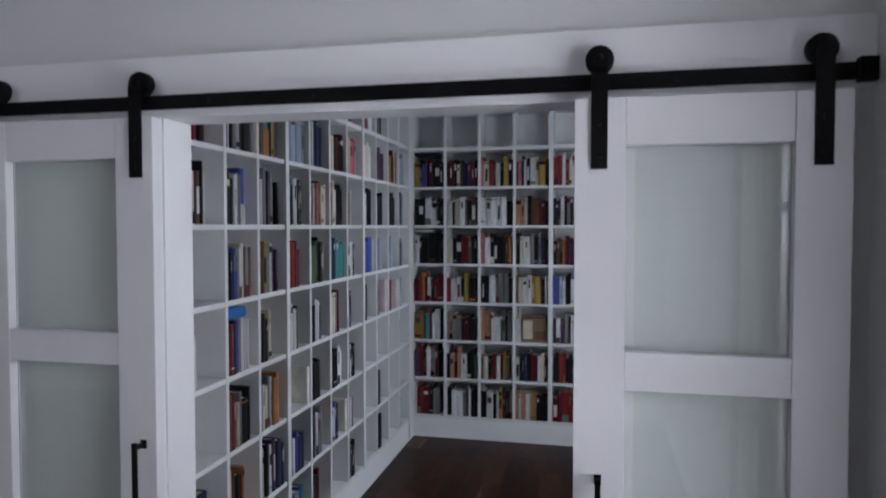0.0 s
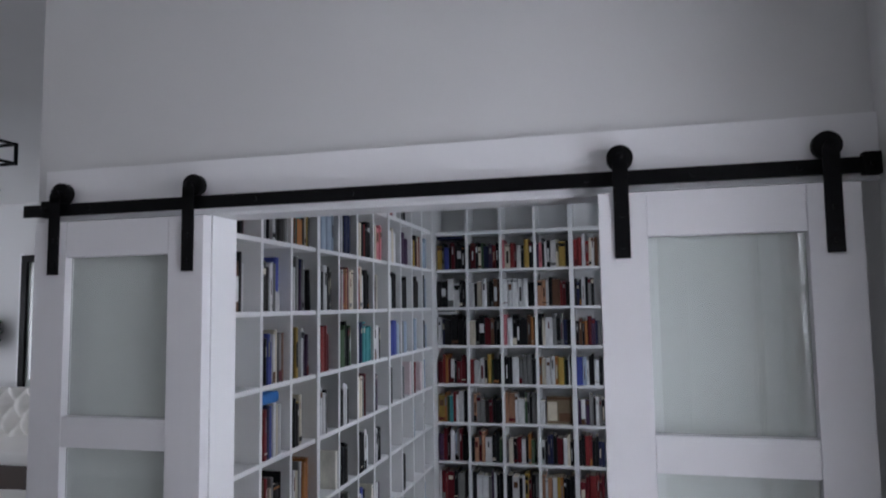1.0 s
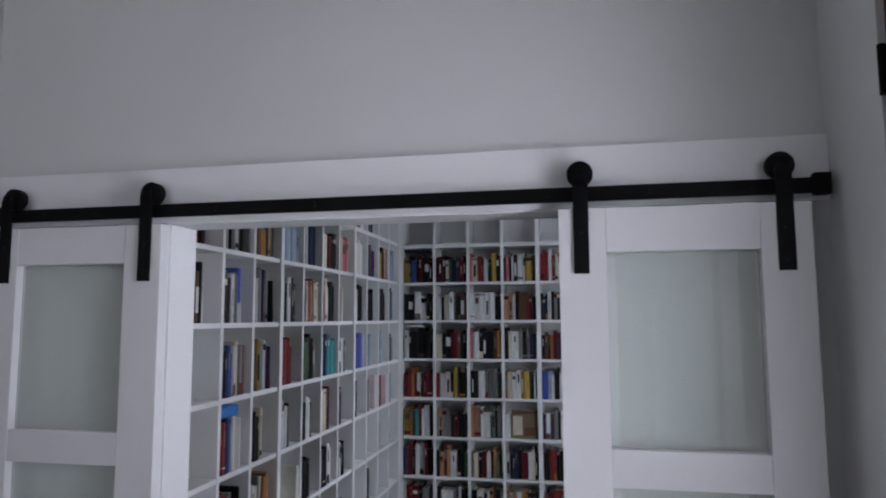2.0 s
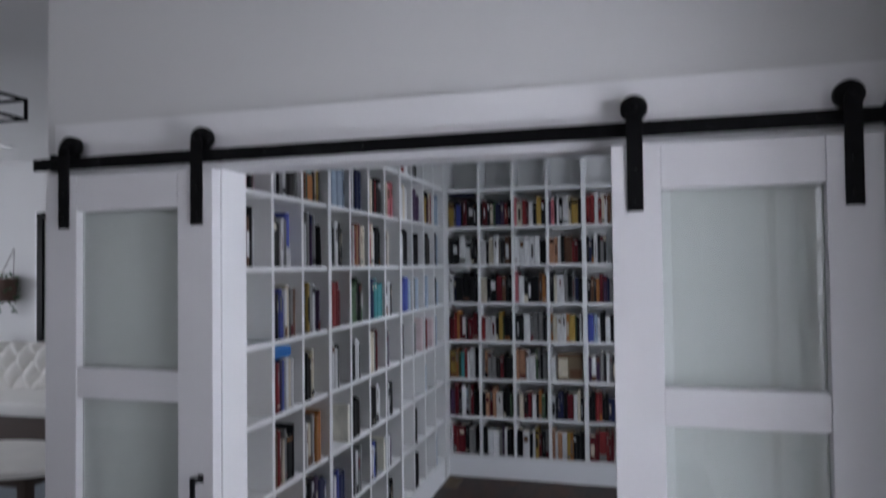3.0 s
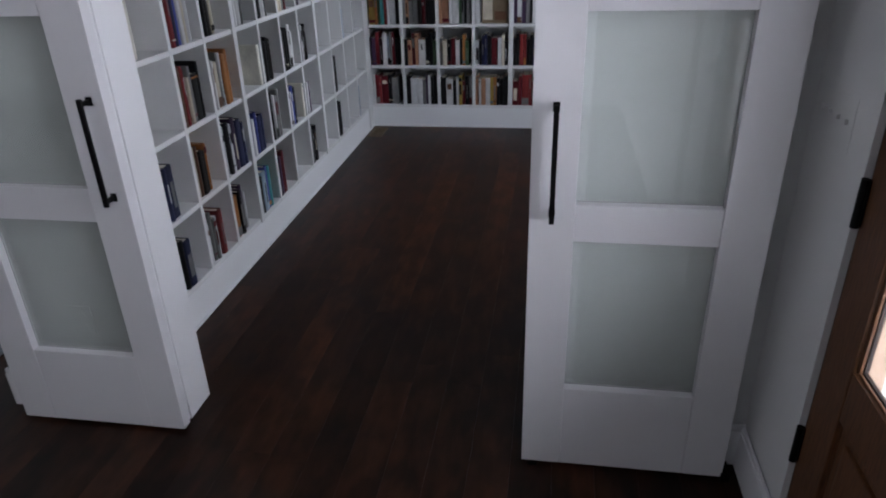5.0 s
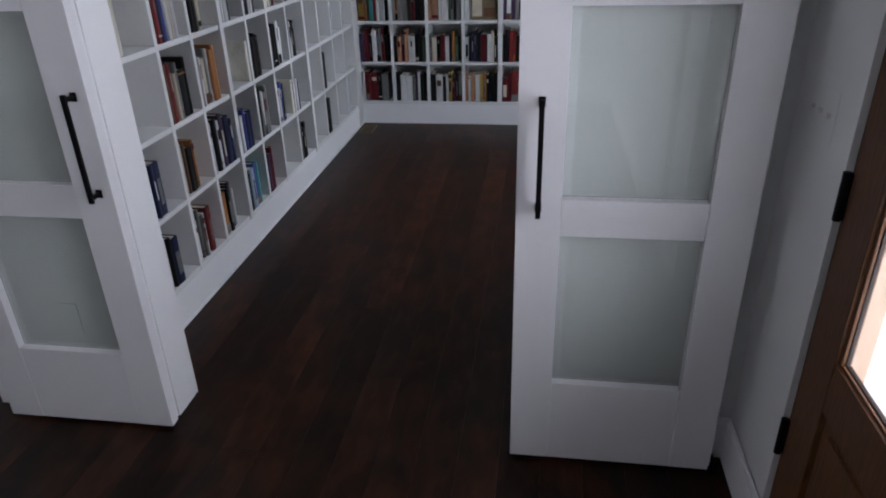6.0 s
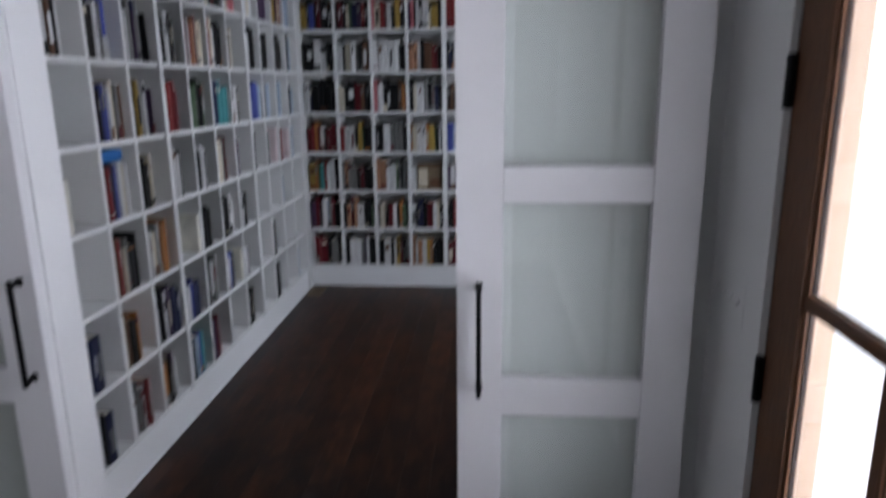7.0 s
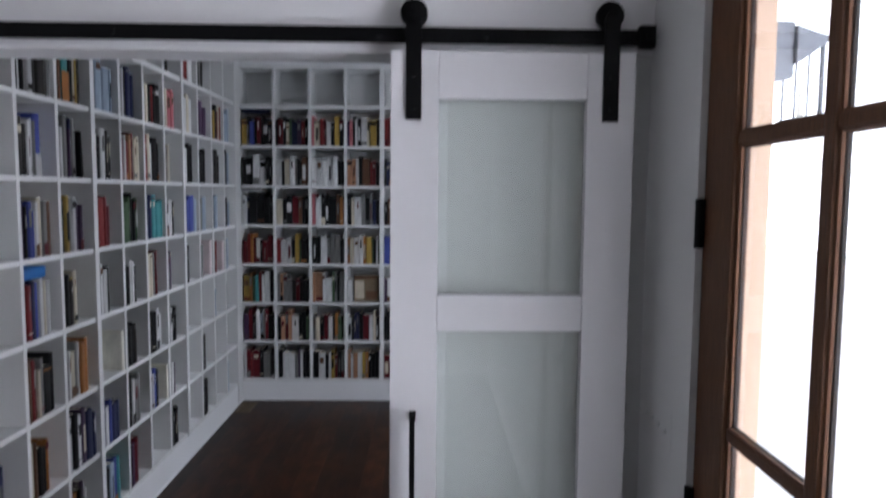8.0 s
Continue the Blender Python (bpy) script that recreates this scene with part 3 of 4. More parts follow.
structure("trim", slab(LX - 0.02, LX, WB + 0.0005, SY - 0.0005, 0, TOP + 0.014, 0.002), SHELF, "white filler strip beside the opening", "filler strip")
bm = slab(-DEPTH, LX + PROUD + 0.004, WB + 0.001, LY + DEPTH - 0.001, TOP + 0.0145, TOP + 0.030, 0.003)
structure("trim", bm, TRIM, "white cap board on the side bookcases", "cap board")
bm = slab(LX + PROUD + 0.0045, WR + 0.0295, LY - 0.010, LY + DEPTH - 0.001, TOP + 0.0145, TOP + 0.030, 0.003)
structure("trim", bm, TRIM, "white cap board on the end bookcases", "cap board")
bm = slab(0.0005, 0.006, WB + 0.006, LY - 0.0065, 0.0, 0.012, 0.002)
box(bm, 0.0065, WR + 0.029, LY - 0.006, LY - 0.0005, 0.0, 0.012, 0.002)
structure("trim", bm, TRIM, "thin white shoe moulding under the bookcases", "moulding")


# ================= books =================
def cover_shape():
    """A unit binding: two boards and a rounded spine. x across the spine, y from the spine to the fore edge."""
    bm = bmesh.new()
    out = [(0.0, 1.0), (0.0, 0.05), (0.10, 0.012), (0.30, 0.0), (0.70, 0.0), (0.90, 0.012), (1.0, 0.05), (1.0, 1.0)]
    inn = [(0.93, 1.0), (0.93, 0.075), (0.07, 0.075), (0.07, 1.0)]
    lo = [bm.verts.new((x, y, 0)) for x, y in out + inn]
    hi = [bm.verts.new((x, y, 1)) for x, y in out + inn]
    n = len(lo)
    for i in range(n):
        j = (i + 1) % n
        bm.faces.new((lo[i], lo[j], hi[j], hi[i]))
    for ring in (lo, hi):
        bm.faces.new((ring[0], ring[1], ring[10], ring[11]))
        bm.faces.new((ring[1], ring[2], ring[3], ring[4], ring[5], ring[6], ring[9], ring[10]))
        bm.faces.new((ring[6], ring[7], ring[8], ring[9]))
    return bm


COVERS = {k: mesh_of("book_cover", cover_shape(), m) for k, m in BOOKMAT.items()}
PAGES = mesh_of("page_block", slab(0.071, 0.929, 0.076, 0.97, 0.014, 0.982), PAPER)
BARS = {k: mesh_of("title_bar", slab(0.30, 0.70, -0.004, 0.004, 0.0, 1.0), BOOKMAT[k]) for k in "wkcgduo"}
tmpl = [tuple(v.co) for v in COVERS["k"].vertices]
tfaces = [tuple(p.vertices) for p in COVERS["k"].polygons]
ptmpl = [tuple(v.co) for v in PAGES.vertices]
pfaces = [tuple(p.vertices) for p in PAGES.polygons]
btmpl = [tuple(v.co) for v in BARS['w'].vertices]
bfaces = [tuple(p.vertices) for p in BARS['w'].polygons]
INKS = list(INK)
rng = random.Random(11)


class Pile:
    """Books too far or too hidden to tell apart, gathered into one mesh."""

    def __init__(self):
        self.v, self.f, self.m = [], [], []

    def add(self, m, key):
        for vs, fs, k in ((tmpl, tfaces, INKS.index(key)), (ptmpl, pfaces, len(INKS))):
            n = len(self.v)
            self.v += [tuple(m @ Vector(v)) for v in vs]
            self.f += [tuple(i + n for i in f) for f in fs]
            self.m += [k] * len(fs)

    def bar(self, m, key):
        n = len(self.v)
        self.v += [tuple(m @ Vector(v)) for v in btmpl]
        self.f += [tuple(i + n for i in f) for f in bfaces]
        self.m += [INKS.index(key)] * len(bfaces)

    def finish(self, label):
        me = bpy.data.meshes.new("books")
        me.from_pydata(self.v, [], self.f)
        for k in INKS:
            me.materials.append(BOOKMAT[k])
        me.materials.append(PAPER)
        me.polygons.foreach_set("material_index", self.m)
        me.update()
        tagged(new("books", me), label, "books", kind="stuff")


WORDS = {"k": "dull black", "w": "white", "g": "grey", "r": "red", "d": "maroon", "b": "blue", "n": "navy", "t": "teal", "e": "dark green", "y": "yellow",
         "o": "orange", "c": "cream", "p": "pink", "u": "brown", "v": "dark purple", "l": "pale blue", "s": "salmon", "h": "charcoal", "q": "pale pink", "i": "ivory", "m": "tan", "z": "azure"}


def spine_title(key, size):
    """The colour and place of the plain bar that stands for a spine's lettering, or None."""
    if size[0] < 0.014 or rng.random() > 0.32:
        return None
    ink = rng.choice("kdu") if key in "wcysglp" else rng.choice("wcgg")
    z, h = rng.choice(((0.35, 0.35), (0.6, 0.22), (0.2, 0.5), (0.72, 0.12), (0.55, 0.3)))
    wide = rng.choice((0.5, 0.9, 1.6))
    return ink, Matrix.Translation((0.5 - 0.5 * wide, 0, z)) @ Matrix.Diagonal((wide, 1, h, 1))


def spine_band(key):
    """A narrow band of another colour near the head or foot of a spine, or None."""
    if rng.random() > 0.28:
        return None
    ink = rng.choice("kdgu") if key in "wcysglpim" else rng.choice("cguod")
    z, h = rng.choice(((0.90, 0.04), (0.06, 0.10), (0.12, 0.03), (0.80, 0.13), (0.02, 0.22)))
    return ink, Matrix.Translation((-0.73, 0.0008, z)) @ Matrix.Diagonal((2.46, 1, h, 1))


def book(key, m, size, label, titles=()):
    ob = tagged(new("book", COVERS[key]), label, "book", "books on the library shelves")
    ob.matrix_world = m @ Matrix.Diagonal((*size, 1))
    pages = new("page_block", PAGES)
    pages.parent = ob
    tagged(pages, "cream page block")
    for ink, place in titles:
        bar = new("title_bar", BARS[ink])
        bar.parent = ob
        bar.matrix_local = place
    return ob


def fill(text, m, width, near, pile, where, tall, inset, cap=0.272, broad=1.0):
    """Stand a row of books in one pigeonhole. m: its lower front corner; local x along the shelf, y inwards.
    Letters name the colours, capitals are thick books, * is a white label on the one before,
    / leans the one before, and what follows | stands against the far side."""
    made = []
    head, _, tail = text.partition("|")
    for run, far in ((head, False), (tail, True)):
        books = []
        for ch in run:
            if ch in "*/":
                books[-1][1] += ch
            else:
                books.append([ch, ""])
        if not books:
            continue
        ts = [broad * (0.044 if ch.isupper() else 0.0235) * rng.uniform(0.68, 1.32) for ch, _ in books]
        most = width * (0.985 if near != "end" else rng.uniform(0.94, 0.985))
        if sum(ts) > most or near == "end":
            ts = [t * most / sum(ts) for t in ts]
        x = width - sum(ts) - 0.001 if far else 0.0015
        same = run.count("W") >= 5
        if same:
            ts = [most * 0.82 / run.count("W") if ch == "W" else most * 0.18 / (len(books) - run.count("W")) for ch, _ in books]
        for n, ((ch, marks), t) in enumerate(zip(books, ts)):
            key = ch.lower()
            h = tall if same and key == "w" else min(cap, tall * rng.uniform(0.86, 1.12))
            d = min(DEPTH - 0.065, h * rng.uniform(0.62, 0.74))
            y = max(0.003, inset + rng.uniform(-0.8, 0.9) * min(inset, 0.012))
            mm = m @ Matrix.Translation((x, y, 0.0004))
            if "/" in marks:
                a = radians(rng.uniform(3, 5))
                mm = m @ Matrix.Translation((x + math.sin(a) * h + 0.001, y, 0.0004)) @ Matrix.Rotation(-a, 4, "Y")
            size = (max(0.006, t - 0.0012), d, h)
            label = ("w", Matrix.Translation((-0.55, -0.001, 0.42)) @ Matrix.Diagonal((2.1, 1, 0.30, 1)))
            titles = [b for b in ([label] if "*" in marks else [spine_title(key, size), spine_band(key)] if broad < 1.5 else []) if b]
            if near:
                kind = "thin" if t < 0.018 else "thick" if t > 0.032 else "upright"
                made.append(book(key, mm, size, "%s %s book standing on %s" % (WORDS[key], kind, where), titles))
            else:
                pile.add(mm @ Matrix.Diagonal((*size, 1)), key)
                for ink, place in titles:
                    pile.bar(mm @ Matrix.Diagonal((*size, 1)) @ place, ink)
            x += t
    return made


def jacket(ob, key, z, h):
    """A wide band of another colour round a book's spine."""
    band = new("jacket_band", BARS[key])
    band.parent = ob
    band.matrix_local = Matrix.Translation((-0.77, -0.001, z)) @ Matrix.Diagonal((2.54, 1, h, 1))


END = {  # end wall, from the top filled row down, pigeonhole by pigeonhole away from the corner
    6: ("YkBkDkK*k", "kDkceNvrk", "pCrdWkYk", "vpkwkWcYk", "rRwrcwu"),
    5: ("hkK*kWWkk", "WkCWgkhUu", "WWWWWk", "SswkUrdk", "knkwkgk"),
    4: ("WnKKKk", "CkK*Dukk", "pWkkKuo", "kcWgkgnk", "kukodvng"),
    3: ("DrodwkDD", "RWWkYeKk", "KkWgGGk", "oCWWoYekw", "BlwkkWk"),
    2: ("YoetrwWk", "gsgGhdkK", "sSwWegkG", "W", "vWvgkwgk"),
    1: ("VdkWlgdK", "kSdsWkKe", "gCkDWkoe", "wknnkDwck", "kkRrkknn"),
    0: ("wDrDkGg", "kkWWgvwkK", "KWkwydKg", "swSWyokKK", "DdRrdd"),
}
rest = Pile()
for j, cells in END.items():
    for i in range(7):
        text = cells[i] if i < 5 else "".join(rng.choice("kwgrdnuyocv") for _ in range(8))
        x = EX + POST + i * (END_CELL + TH) + (POST - TH if i > 3 else 0)
        if i == 0:
            x += LX + PROUD - EX - POST
        m = Matrix.Translation((x, LY, shelf_top(j)))
        wide = END_CELL - (LX + PROUD - EX - POST if i == 0 else 0)
        if text == "W":
            fill(text, m, wide, True, rest, "a packed end-wall shelf", 0.20, 0.02)
        else:
            fill(text, m, wide, "end" if i < 4 and j > 1 else "", rest, "a packed end-wall shelf", rng.uniform(0.205, 0.228), rng.uniform(0.012, 0.028))
# books lying flat on packed rows, and picture books facing out
for j, key, t, ln, z in ((4, "w", 0.016, 0.17, 0.2545), (4, "g", 0.013, 0.15, 0.271), (6, "n", 0.022, 0.22, 0.2555)):
    mm = Matrix.Translation((LX + PROUD + 0.005 + ln, LY + 0.025, shelf_top(j) + z - 0.0005)) @ Matrix.Rotation(radians(-90), 4, "Y")
    book(key, mm, (t, 0.13, ln), "%s book lying flat on top of a packed row" % WORDS[key])
XF = EX + POST + 3 * (END_CELL + TH)
mm = Matrix.Translation((XF + 0.048, LY + 0.075, shelf_top(2) + 0.0004)) @ Matrix.Rotation(radians(-90), 4, "Z")
face = book("m", mm, (0.03, 0.20, 0.215), "tan picture book propped facing outwards on the shelf")
for key, u0, u1, z, h in (("u", 0.04, 0.96, 0.88, 0.09), ("c", 0.05, 0.42, 0.12, 0.68), ("u", 0.50, 0.94, 0.10, 0.30)):
    bar = new("cover_patch", BARS[key])
    bar.parent = face
    bar.matrix_local = Matrix.Translation((1.0, u0, z)) @ Matrix.Rotation(radians(90), 4, "Z") @ Matrix.Diagonal(((u1 - u0) / 0.4, 8, h, 1)) @ Matrix.Translation((-0.3, 0, 0))

SIDE_ROWS = {  # side wall, pigeonholes from the opening towards the corner; row by row from the top
    7: ("", "kw", "rwk", "gk", "kw", "kdk", "kw", "wkk", "RrwW", "kgK", "", ""),
    6: ("wgrk", "kurdkd", "kwkdwHHg", "kuTkkcyk", "kgLLl", "kwkNn", "wcKrkK", "wcPpp", "gwcW", "kVV", "gykrcr", "lLl"),
    5: ("uk", "rwukw", "HhwwgB", "ywgvnggk/", "wkWhk", "dwrsdcc", "rcwKk", "ugc", "gwkk", "kKk", "gkHh", "gkl"),
    4: ("", "t", "vkbbwcgu", "khygwvv", "uRrd", "Eekke", "nNTTt", "kwwk", "gbBl", "ggL", "kll", "kkl"),
    3: ("ii", "iyI", "drnbwcw", "okhyc", "kwWk", "kkwwk", "ccgd", "gv", "gk", "kg|q", "gr|q", "gl"),
    2: ("n", "", "urdcgKk", "kwCgwOo", "|i", "kKkh", "hkkww", "gwkk", "", "", "l", "g"),
    1: ("tw", "tbnN", "wcuKko", "wwkwVNn", "nwbNn", "kkwgg", "wwbk|i", "kwv", "", "gk", "", "g"),
    0: ("kg", "kwkN", "wwggwR", "oOkvvw", "kkLbt", "kvdd", "", "gkkk", "", "gkk", "", "l"),
}
for j, cells in SIDE_ROWS.items():
    for k, text in enumerate(cells):
        y = SY + k // 4 * SIDE_UNIT + POST + k % 4 * (SIDE_CELL + TH)
        m = turned(LX, y, shelf_top(j))
        made = fill(text, m, SIDE_CELL, "side" if k < 5 and 0 <= j < 7 else "", rest, "a loosely filled side-wall shelf", rng.uniform(0.20, 0.232),
                    rng.uniform(0.004, 0.014) if k < 4 else 0.004, 0.226 if (k, j) == (2, 3) else 0.272, (1.0, 1.2, 1.6)[k // 4])
        if (k, j) == (2, 5):
            jacket(made[-1], "w", 0.001, 0.36)
        if (k, j) == (3, 6):
            jacket(made[2], "o", 0.001, 0.50)
        if (k, j) == (2, 3):    # thick blue book across the standing row
            mm = m @ Matrix.Translation((0.152, 0.006, 0.2275)) @ Matrix.Rotation(radians(-90), 4, "Y")
            book("z", mm, (0.046, 0.16, 0.150), "thick azure blue book lying flat on top of a standing row")
rest.finish("mixed cloth and paper books on shelves far from the opening")


# ================= library floor vent and ceiling hatch =================
vent = thing("floor_vent", "small dull bronze floor register by the end wall", "floor vent", base=(0.08, 3.5, 0.0))
for q in ((0.026, 0.134, 3.385, 3.395), (0.026, 0.134, 3.610, 3.620), (0.026, 0.036, 3.395, 3.610), (0.124, 0.134, 3.395, 3.610)):
    b = slab(*q, 0.0005, 0.006, 0.001)
    bmesh.ops.translate(b, verts=b.verts, vec=(-0.08, -3.5, 0))
    part("frame", b, BRONZE, vent)
# no duct below: a flat black sheet gives the darkness between the slats
part("backing", slab(-0.043, 0.043, -0.104, 0.109, 0.0003, 0.0015), MATTE_BLACK, vent, "black sheet for the shade under the slats")
slat = mesh_of("slat", slab(-0.043, 0.043, -0.0022, 0.0022, 0.0016, 0.004), BRONZE)
for i in range(14):
    o = new("slat", slat)
    o.parent, o.location = vent, (0, -0.098 + i * 0.015, 0)

duct = thing("duct_cover", "white boxed duct cover with slanted end above the bookcases", "duct cover", base=(1.2, LY + 0.13, TOP + 0.0302))
b = bmesh.new()
hz = LBZ - TOP - 0.0306
pr = [(-0.42, 0.0), (0.80, 0.0), (0.80, hz), (-0.45, hz)]
fr = [b.verts.new((x, -0.125, z)) for x, z in pr]
bk = [b.verts.new((x, 0.125, z)) for x, z in pr]
b.faces.new(fr)
b.faces.new(bk[::-1])
for i in range(4):
    b.faces.new((fr[i], bk[i], bk[(i + 1) % 4], fr[(i + 1) % 4]))
bmesh.ops.bevel(b, geom=list(b.edges), offset=0.003, segments=2, affect="EDGES")
part("casing", b, TRIM, duct)
part("seam_strip", slab(-0.262, -0.236, -0.135, -0.1255, 0.0, hz, 0.002), TRIM, duct, "raised white joint strip")


# ================= living room =================
rug = slab(-5.6, -0.70, 0.32, 3.3, 0.001, 0.011, 0.004)
solid("rug", rug, RUGM, "blue-grey woven wool rug on the living-room floor", "rug")

sofa = thing("sofa", "ivory linen sofa with a deep-buttoned tufted back", "sofa", base=(-4.15, 3.42, 0))
# one dark block for both the wooden base and the shadow below the seat
part("base", slab(-1.05, 1.05, -0.40, 0.40, 0.12, 0.455, 0.02), DARKW, sofa, "dark wooden base rail and the shade under the seat")
part("seat", slab(-0.935, 0.935, -0.46, 0.20, 0.46, 0.585, 0.04), LINEN, sofa, "plain ivory seat cushion", True)
# tufted back: a quilted sheet with buttons
bm = bmesh.new()
NX, NZ = 96, 30
grid = []
for a in range(NX + 1):
    col = []
    for c in range(NZ + 1):
        u, v = -1.0 + 2.0 * a / NX, c / NZ
        p, q = u * 4.6 + v * 1.5, u * 4.6 - v * 1.5
        puff = (abs(math.sin(math.pi * p)) * abs(math.sin(math.pi * q))) ** 0.55
        col.append(bm.verts.new((u, 0.17 - 0.11 * puff + 0.10 * v, 0.56 + (0.41 + 0.05 * math.cos(u * 1.4)) * v)))
    grid.append(col)
for a in range(NX):
    for c in range(NZ):
        bm.faces.new((grid[a][c], grid[a + 1][c], grid[a + 1][c + 1], grid[a][c + 1]))
part("tufted_back", bm, LINEN, sofa, "diamond-tufted ivory back", True)
b = slab(-1.0, 1.0, 0.265, 0.40, 0.456, 0.975, 0.02)
rod(b, (-1.0, 0.30, 0.965), (1.0, 0.30, 0.965), 0.045, seg=20)
part("back_frame", b, LINEN, sofa)
for s in (-1, 1):
    b = slab(min(s * 0.94, s * 1.08), max(s * 0.94, s * 1.08), -0.42, 0.40, 0.456, 0.80, 0.04)
    part("arm", b, LINEN, sofa, "", True)
    for y in (-0.36, 0.34):
        part("leg", rod(bmesh.new(), (s * 0.98, y, 0.012), (s * 0.98, y, 0.12), 0.022, 0.032), DARKW, sofa)

table = thing("coffee_table", "oval pale-topped coffee table on a dark wooden base", "table", base=(-2.75, 2.00, 0))
b = rod(bmesh.new(), (0, 0, 0.41), (0, 0, 0.455), 0.40, seg=64, bevel=0.008)
bmesh.ops.scale(b, verts=b.verts, vec=(1.7, 1, 1))
part("tabletop", b, MARBLE, table, "oval pale stone top")
part("apron", slab(-0.46, 0.46, -0.22, 0.22, 0.33, 0.4095, 0.004), DARKW, table)
for sx in (-1, 1):
    for sy in (-1, 1):
        part("leg", slab(sx * 0.42 - 0.035, sx * 0.42 + 0.035, sy * 0.18 - 0.035, sy * 0.18 + 0.035, 0.0115, 0.3295, 0.004), DARKW, table)

lampf = thing("ceiling_light", "black open box-frame pendant light with brass candle holders", "pendant light")
FX, FY, FZ, FB = 0.42, 0.15, 0.118, 2.516
for sy in (-1, 1):
    for z in (0, FZ - 0.014):
        part("frame_bar", slab(-FX, FX, sy * FY - 0.007, sy * FY + 0.007, z, z + 0.014, 0.001), IRON, lampf)
    for sx in (-1, 1):
        part("frame_post", slab(sx * (FX - 0.007) - 0.007, sx * (FX - 0.007) + 0.007, sy * FY - 0.007, sy * FY + 0.007, 0.0145, FZ - 0.0145, 0.001), IRON, lampf)
for sx in (-1, 1):
    for z in (0, FZ - 0.014):
        part("frame_bar", slab(sx * (FX - 0.007) - 0.007, sx * (FX - 0.007) + 0.007, -FY + 0.0075, FY - 0.0075, z, z + 0.014, 0.001), IRON, lampf)
part("centre_bar", slab(-FX + 0.0145, FX - 0.0145, -0.012, 0.012, FZ - 0.014, FZ - 0.002, 0.001), IRON, lampf)
for i in range(4):
    x = -0.30 + 0.2 * i
    c = part("candle", rod(bmesh.new(), (x, 0, FZ - 0.05), (x, 0, FZ - 0.0145), 0.016), BRASS, lampf, "brass bulb holder")
    part("bulb", rod(bmesh.new(), (x, 0, FZ - 0.085), (x, 0, FZ - 0.0505), 0.008, 0.013), BULB, c)
for x in (-0.1, 0.1):
    part("rod", rod(bmesh.new(), (x, 0, FZ - 0.002), (x, 0, CZ - FB), 0.006), IRON, lampf)
part("canopy", slab(-0.16, 0.16, -0.05, 0.05, CZ - FB - 0.02, CZ - FB - 0.0005, 0.004), IRON, lampf)
lampf.location = (-1.636 - FX, 1.167 - FY, FB)

spot = thing("recessed_light", "small round recessed ceiling light, switched off", "ceiling light", base=(-4.04, 3.22, CZ))
part("rim", rod(bmesh.new(), (0, 0, -0.006), (0, 0, -0.0005), 0.07, 0.075, seg=28), TRIM, spot)
part("lens", rod(bmesh.new(), (0, 0, -0.009), (0, 0, -0.0065), 0.05, seg=24), FROST, spot)

# black-framed glazed door on the far wall
bd = thing("window_4", "tall black-framed window panel on the living-room wall", "window", base=(-4.43, FARY, 0))
tagged(bd, kind="structure")
part("window_frame", slab(0.0, 0.07, -0.06, -0.001, 0.151, 2.31, 0.003), IRON, bd)
part("window_frame", slab(0.93, 1.0, -0.06, -0.001, 0.151, 2.31, 0.003), IRON, bd)
part("window_frame", slab(0.0705, 0.9295, -0.06, -0.001, 2.24, 2.31, 0.003), IRON, bd)
part("window_frame", slab(0.0705, 0.9295, -0.06, -0.001, 0.151, 0.25, 0.003), IRON, bd)
part("pane", slab(0.0705, 0.9295, -0.03, -0.02, 0.2505, 2.2395), FROST, bd)
part("trim", slab(-0.05, -0.0005, -0.03, -0.001, 0.151, 2.33, 0.003), TRIM, bd, "white side trim")

plant = thing("hanging_planter", "dark wall-hung pot on a cord with trailing leaves", "plant", base=(-4.75, FARY - 0.12, 1.40))
part("pot", rod(bmesh.new(), (0, 0, 0.0), (0, 0, 0.24), 0.085, 0.11, seg=20, bevel=0.006), TERRA, plant)
b = rod(bmesh.new(), (0.09, 0, 0.235), (0, 0.09, 0.55), 0.004, seg=6)
rod(b, (-0.09, 0, 0.235), (0, 0.09, 0.55), 0.004, seg=6)
part("cord", b, DARKW, plant)
b = bmesh.new()
for i in range(150):
    a, r = rng.uniform(0, 6.28), rng.uniform(0.05, 0.13)
    drop = rng.uniform(-0.42, 0.06) * (0.3 + 0.7 * rng.random())
    c = Vector((math.cos(a) * r, min(0.06, math.sin(a) * r), 0.24 + drop))
    w = rng.uniform(0.012, 0.022)
    q = Euler((rng.uniform(-1, 1), rng.uniform(-1, 1), a)).to_matrix()
    vs = [b.verts.new(c + q @ Vector(p)) for p in ((0, -w, 0), (w * 1.6, 0, -w * 0.5), (0, w, 0), (-w * 1.2, 0, w * 0.4))]
    b.faces.new(vs)
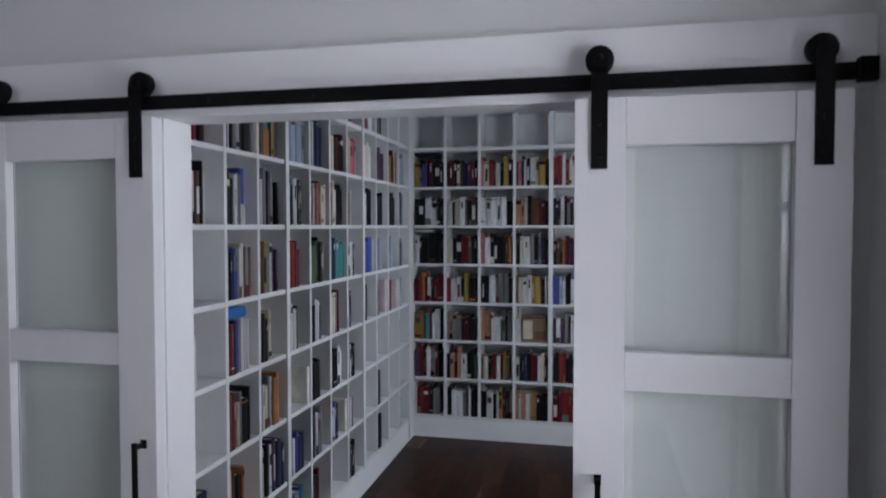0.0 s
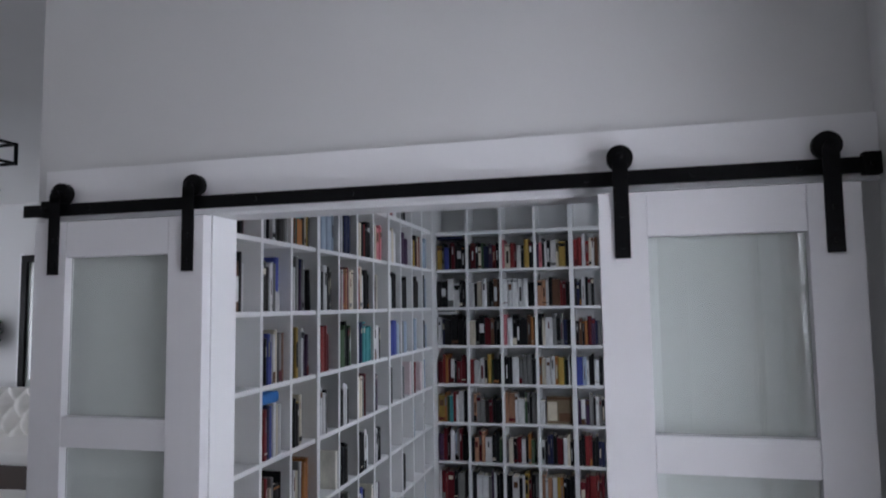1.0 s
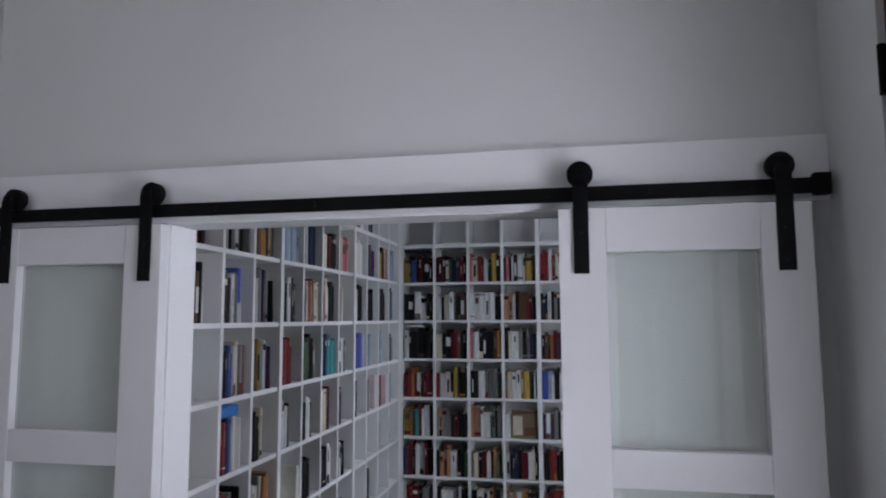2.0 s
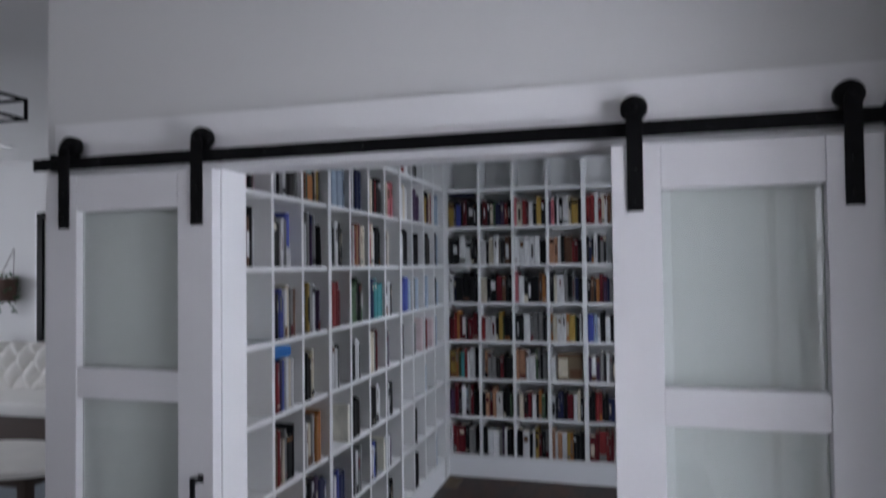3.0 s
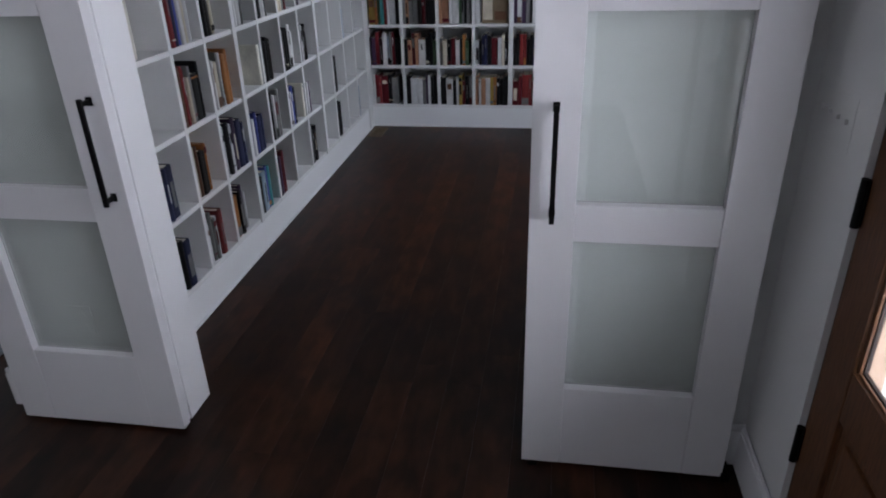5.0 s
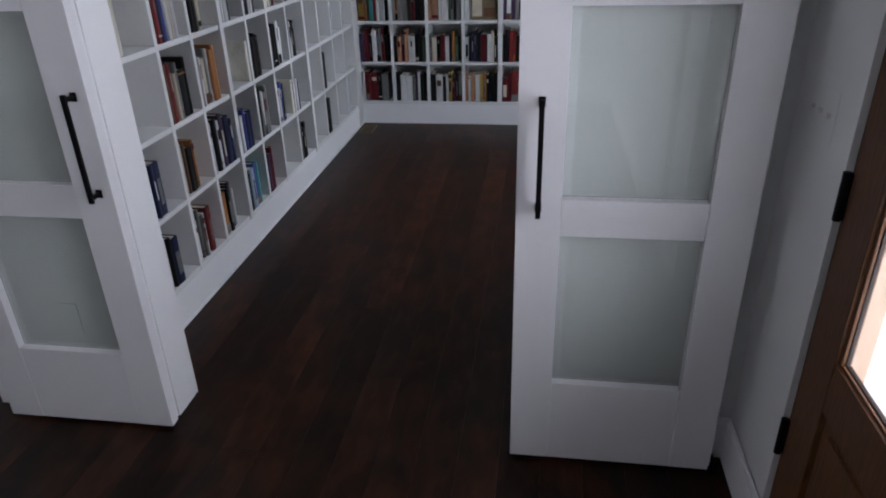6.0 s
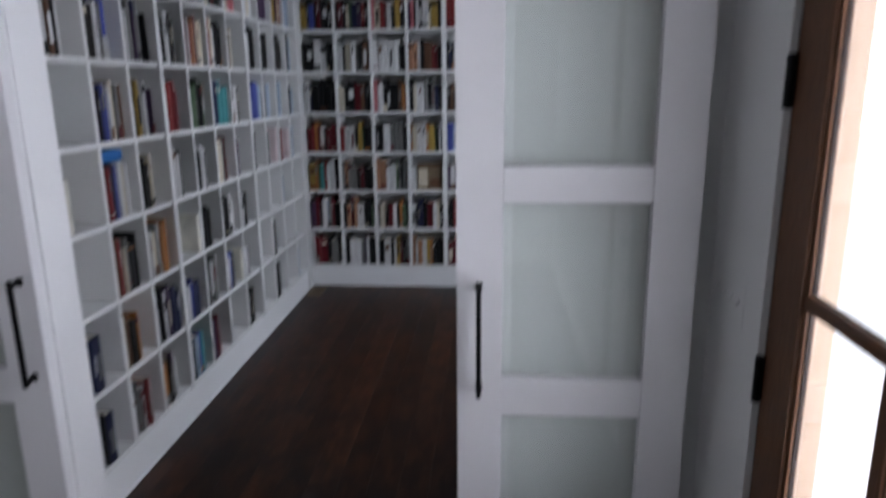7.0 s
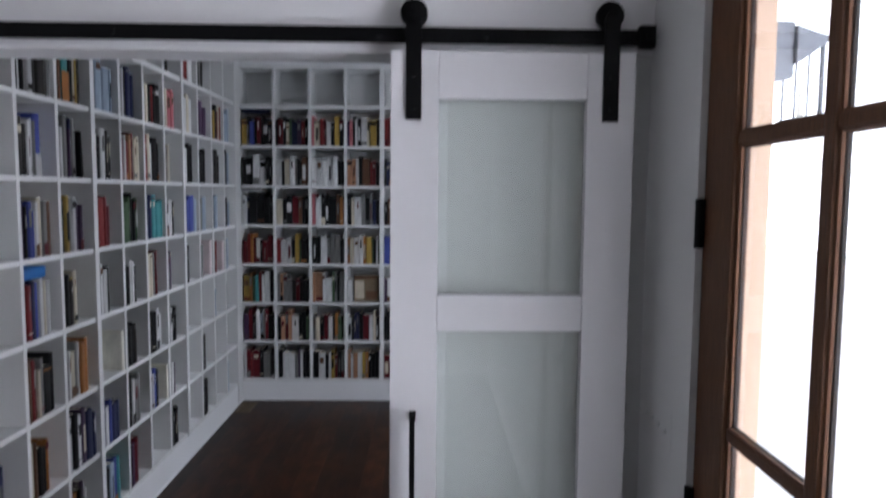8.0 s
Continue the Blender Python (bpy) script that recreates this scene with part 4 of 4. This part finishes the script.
part("leaves", b, LEAF, plant, "dark trailing leaves")


# ================= floor boards =================
structure("floor", slab(FARX - 0.15, WR + 0.18, BACKY - 0.15, LY + DEPTH + 0.15, -0.12, -0.006), FLOOR, "dark stained hardwood floor of long narrow planks", "floor")
floor = bpy.data.objects["floor"]
PW = 0.127
plank_meshes = {}


def plank(x, y, ln):
    key = round(ln, 3)
    if key not in plank_meshes:
        b = bmesh.new()
        w, c = PW / 2 - 0.0001, 0.0002
        l2 = key / 2 - 0.0001
        lo = [b.verts.new((sx * w, sy * l2, -0.0055)) for sx, sy in ((-1, -1), (1, -1), (1, 1), (-1, 1))]
        mi = [b.verts.new((sx * w, sy * l2, -c)) for sx, sy in ((-1, -1), (1, -1), (1, 1), (-1, 1))]
        hi = [b.verts.new((sx * (w - c), sy * (l2 - c), 0)) for sx, sy in ((-1, -1), (1, -1), (1, 1), (-1, 1))]
        for r0, r1 in ((lo, mi), (mi, hi)):
            for i in range(4):
                b.faces.new((r0[i], r0[(i + 1) % 4], r1[(i + 1) % 4], r1[i]))
        b.faces.new(hi)
        plank_meshes[key] = mesh_of("plank", b, FLOOR)
    return plank_meshes[key]


prng = random.Random(5)
far_v, far_f = [], []
xx = FARX
while xx < WR + 0.1:
    y, first = BACKY - 0.14, True
    while y < FARY - 0.05:
        ln = min(prng.choice((0.9, 1.2, 1.5, 1.8)) * (prng.uniform(0.4, 1.0) if first else 1.0), FARY - 0.02 - y)
        first = False
        cx, cy = xx + PW / 2, y + ln / 2
        me = plank(cx, cy, ln)
        near = -0.75 < cx and cy > -2.0
        if near:
            o = new("plank", me)
            o.parent, o.location = floor, (cx, cy, 0)
        else:
            n = len(far_v)
            far_v += [(v.co.x + cx, v.co.y + cy, v.co.z) for v in me.vertices]
            far_f += [tuple(i + n for i in p.vertices) for p in me.polygons]
        y += ln
    xx += PW
me = bpy.data.meshes.new("planks")
me.from_pydata(far_v, [], far_f)
me.materials.append(FLOOR)
me.update()
o = new("planks", me)
o.parent = floor
tagged(o, kind="stuff")
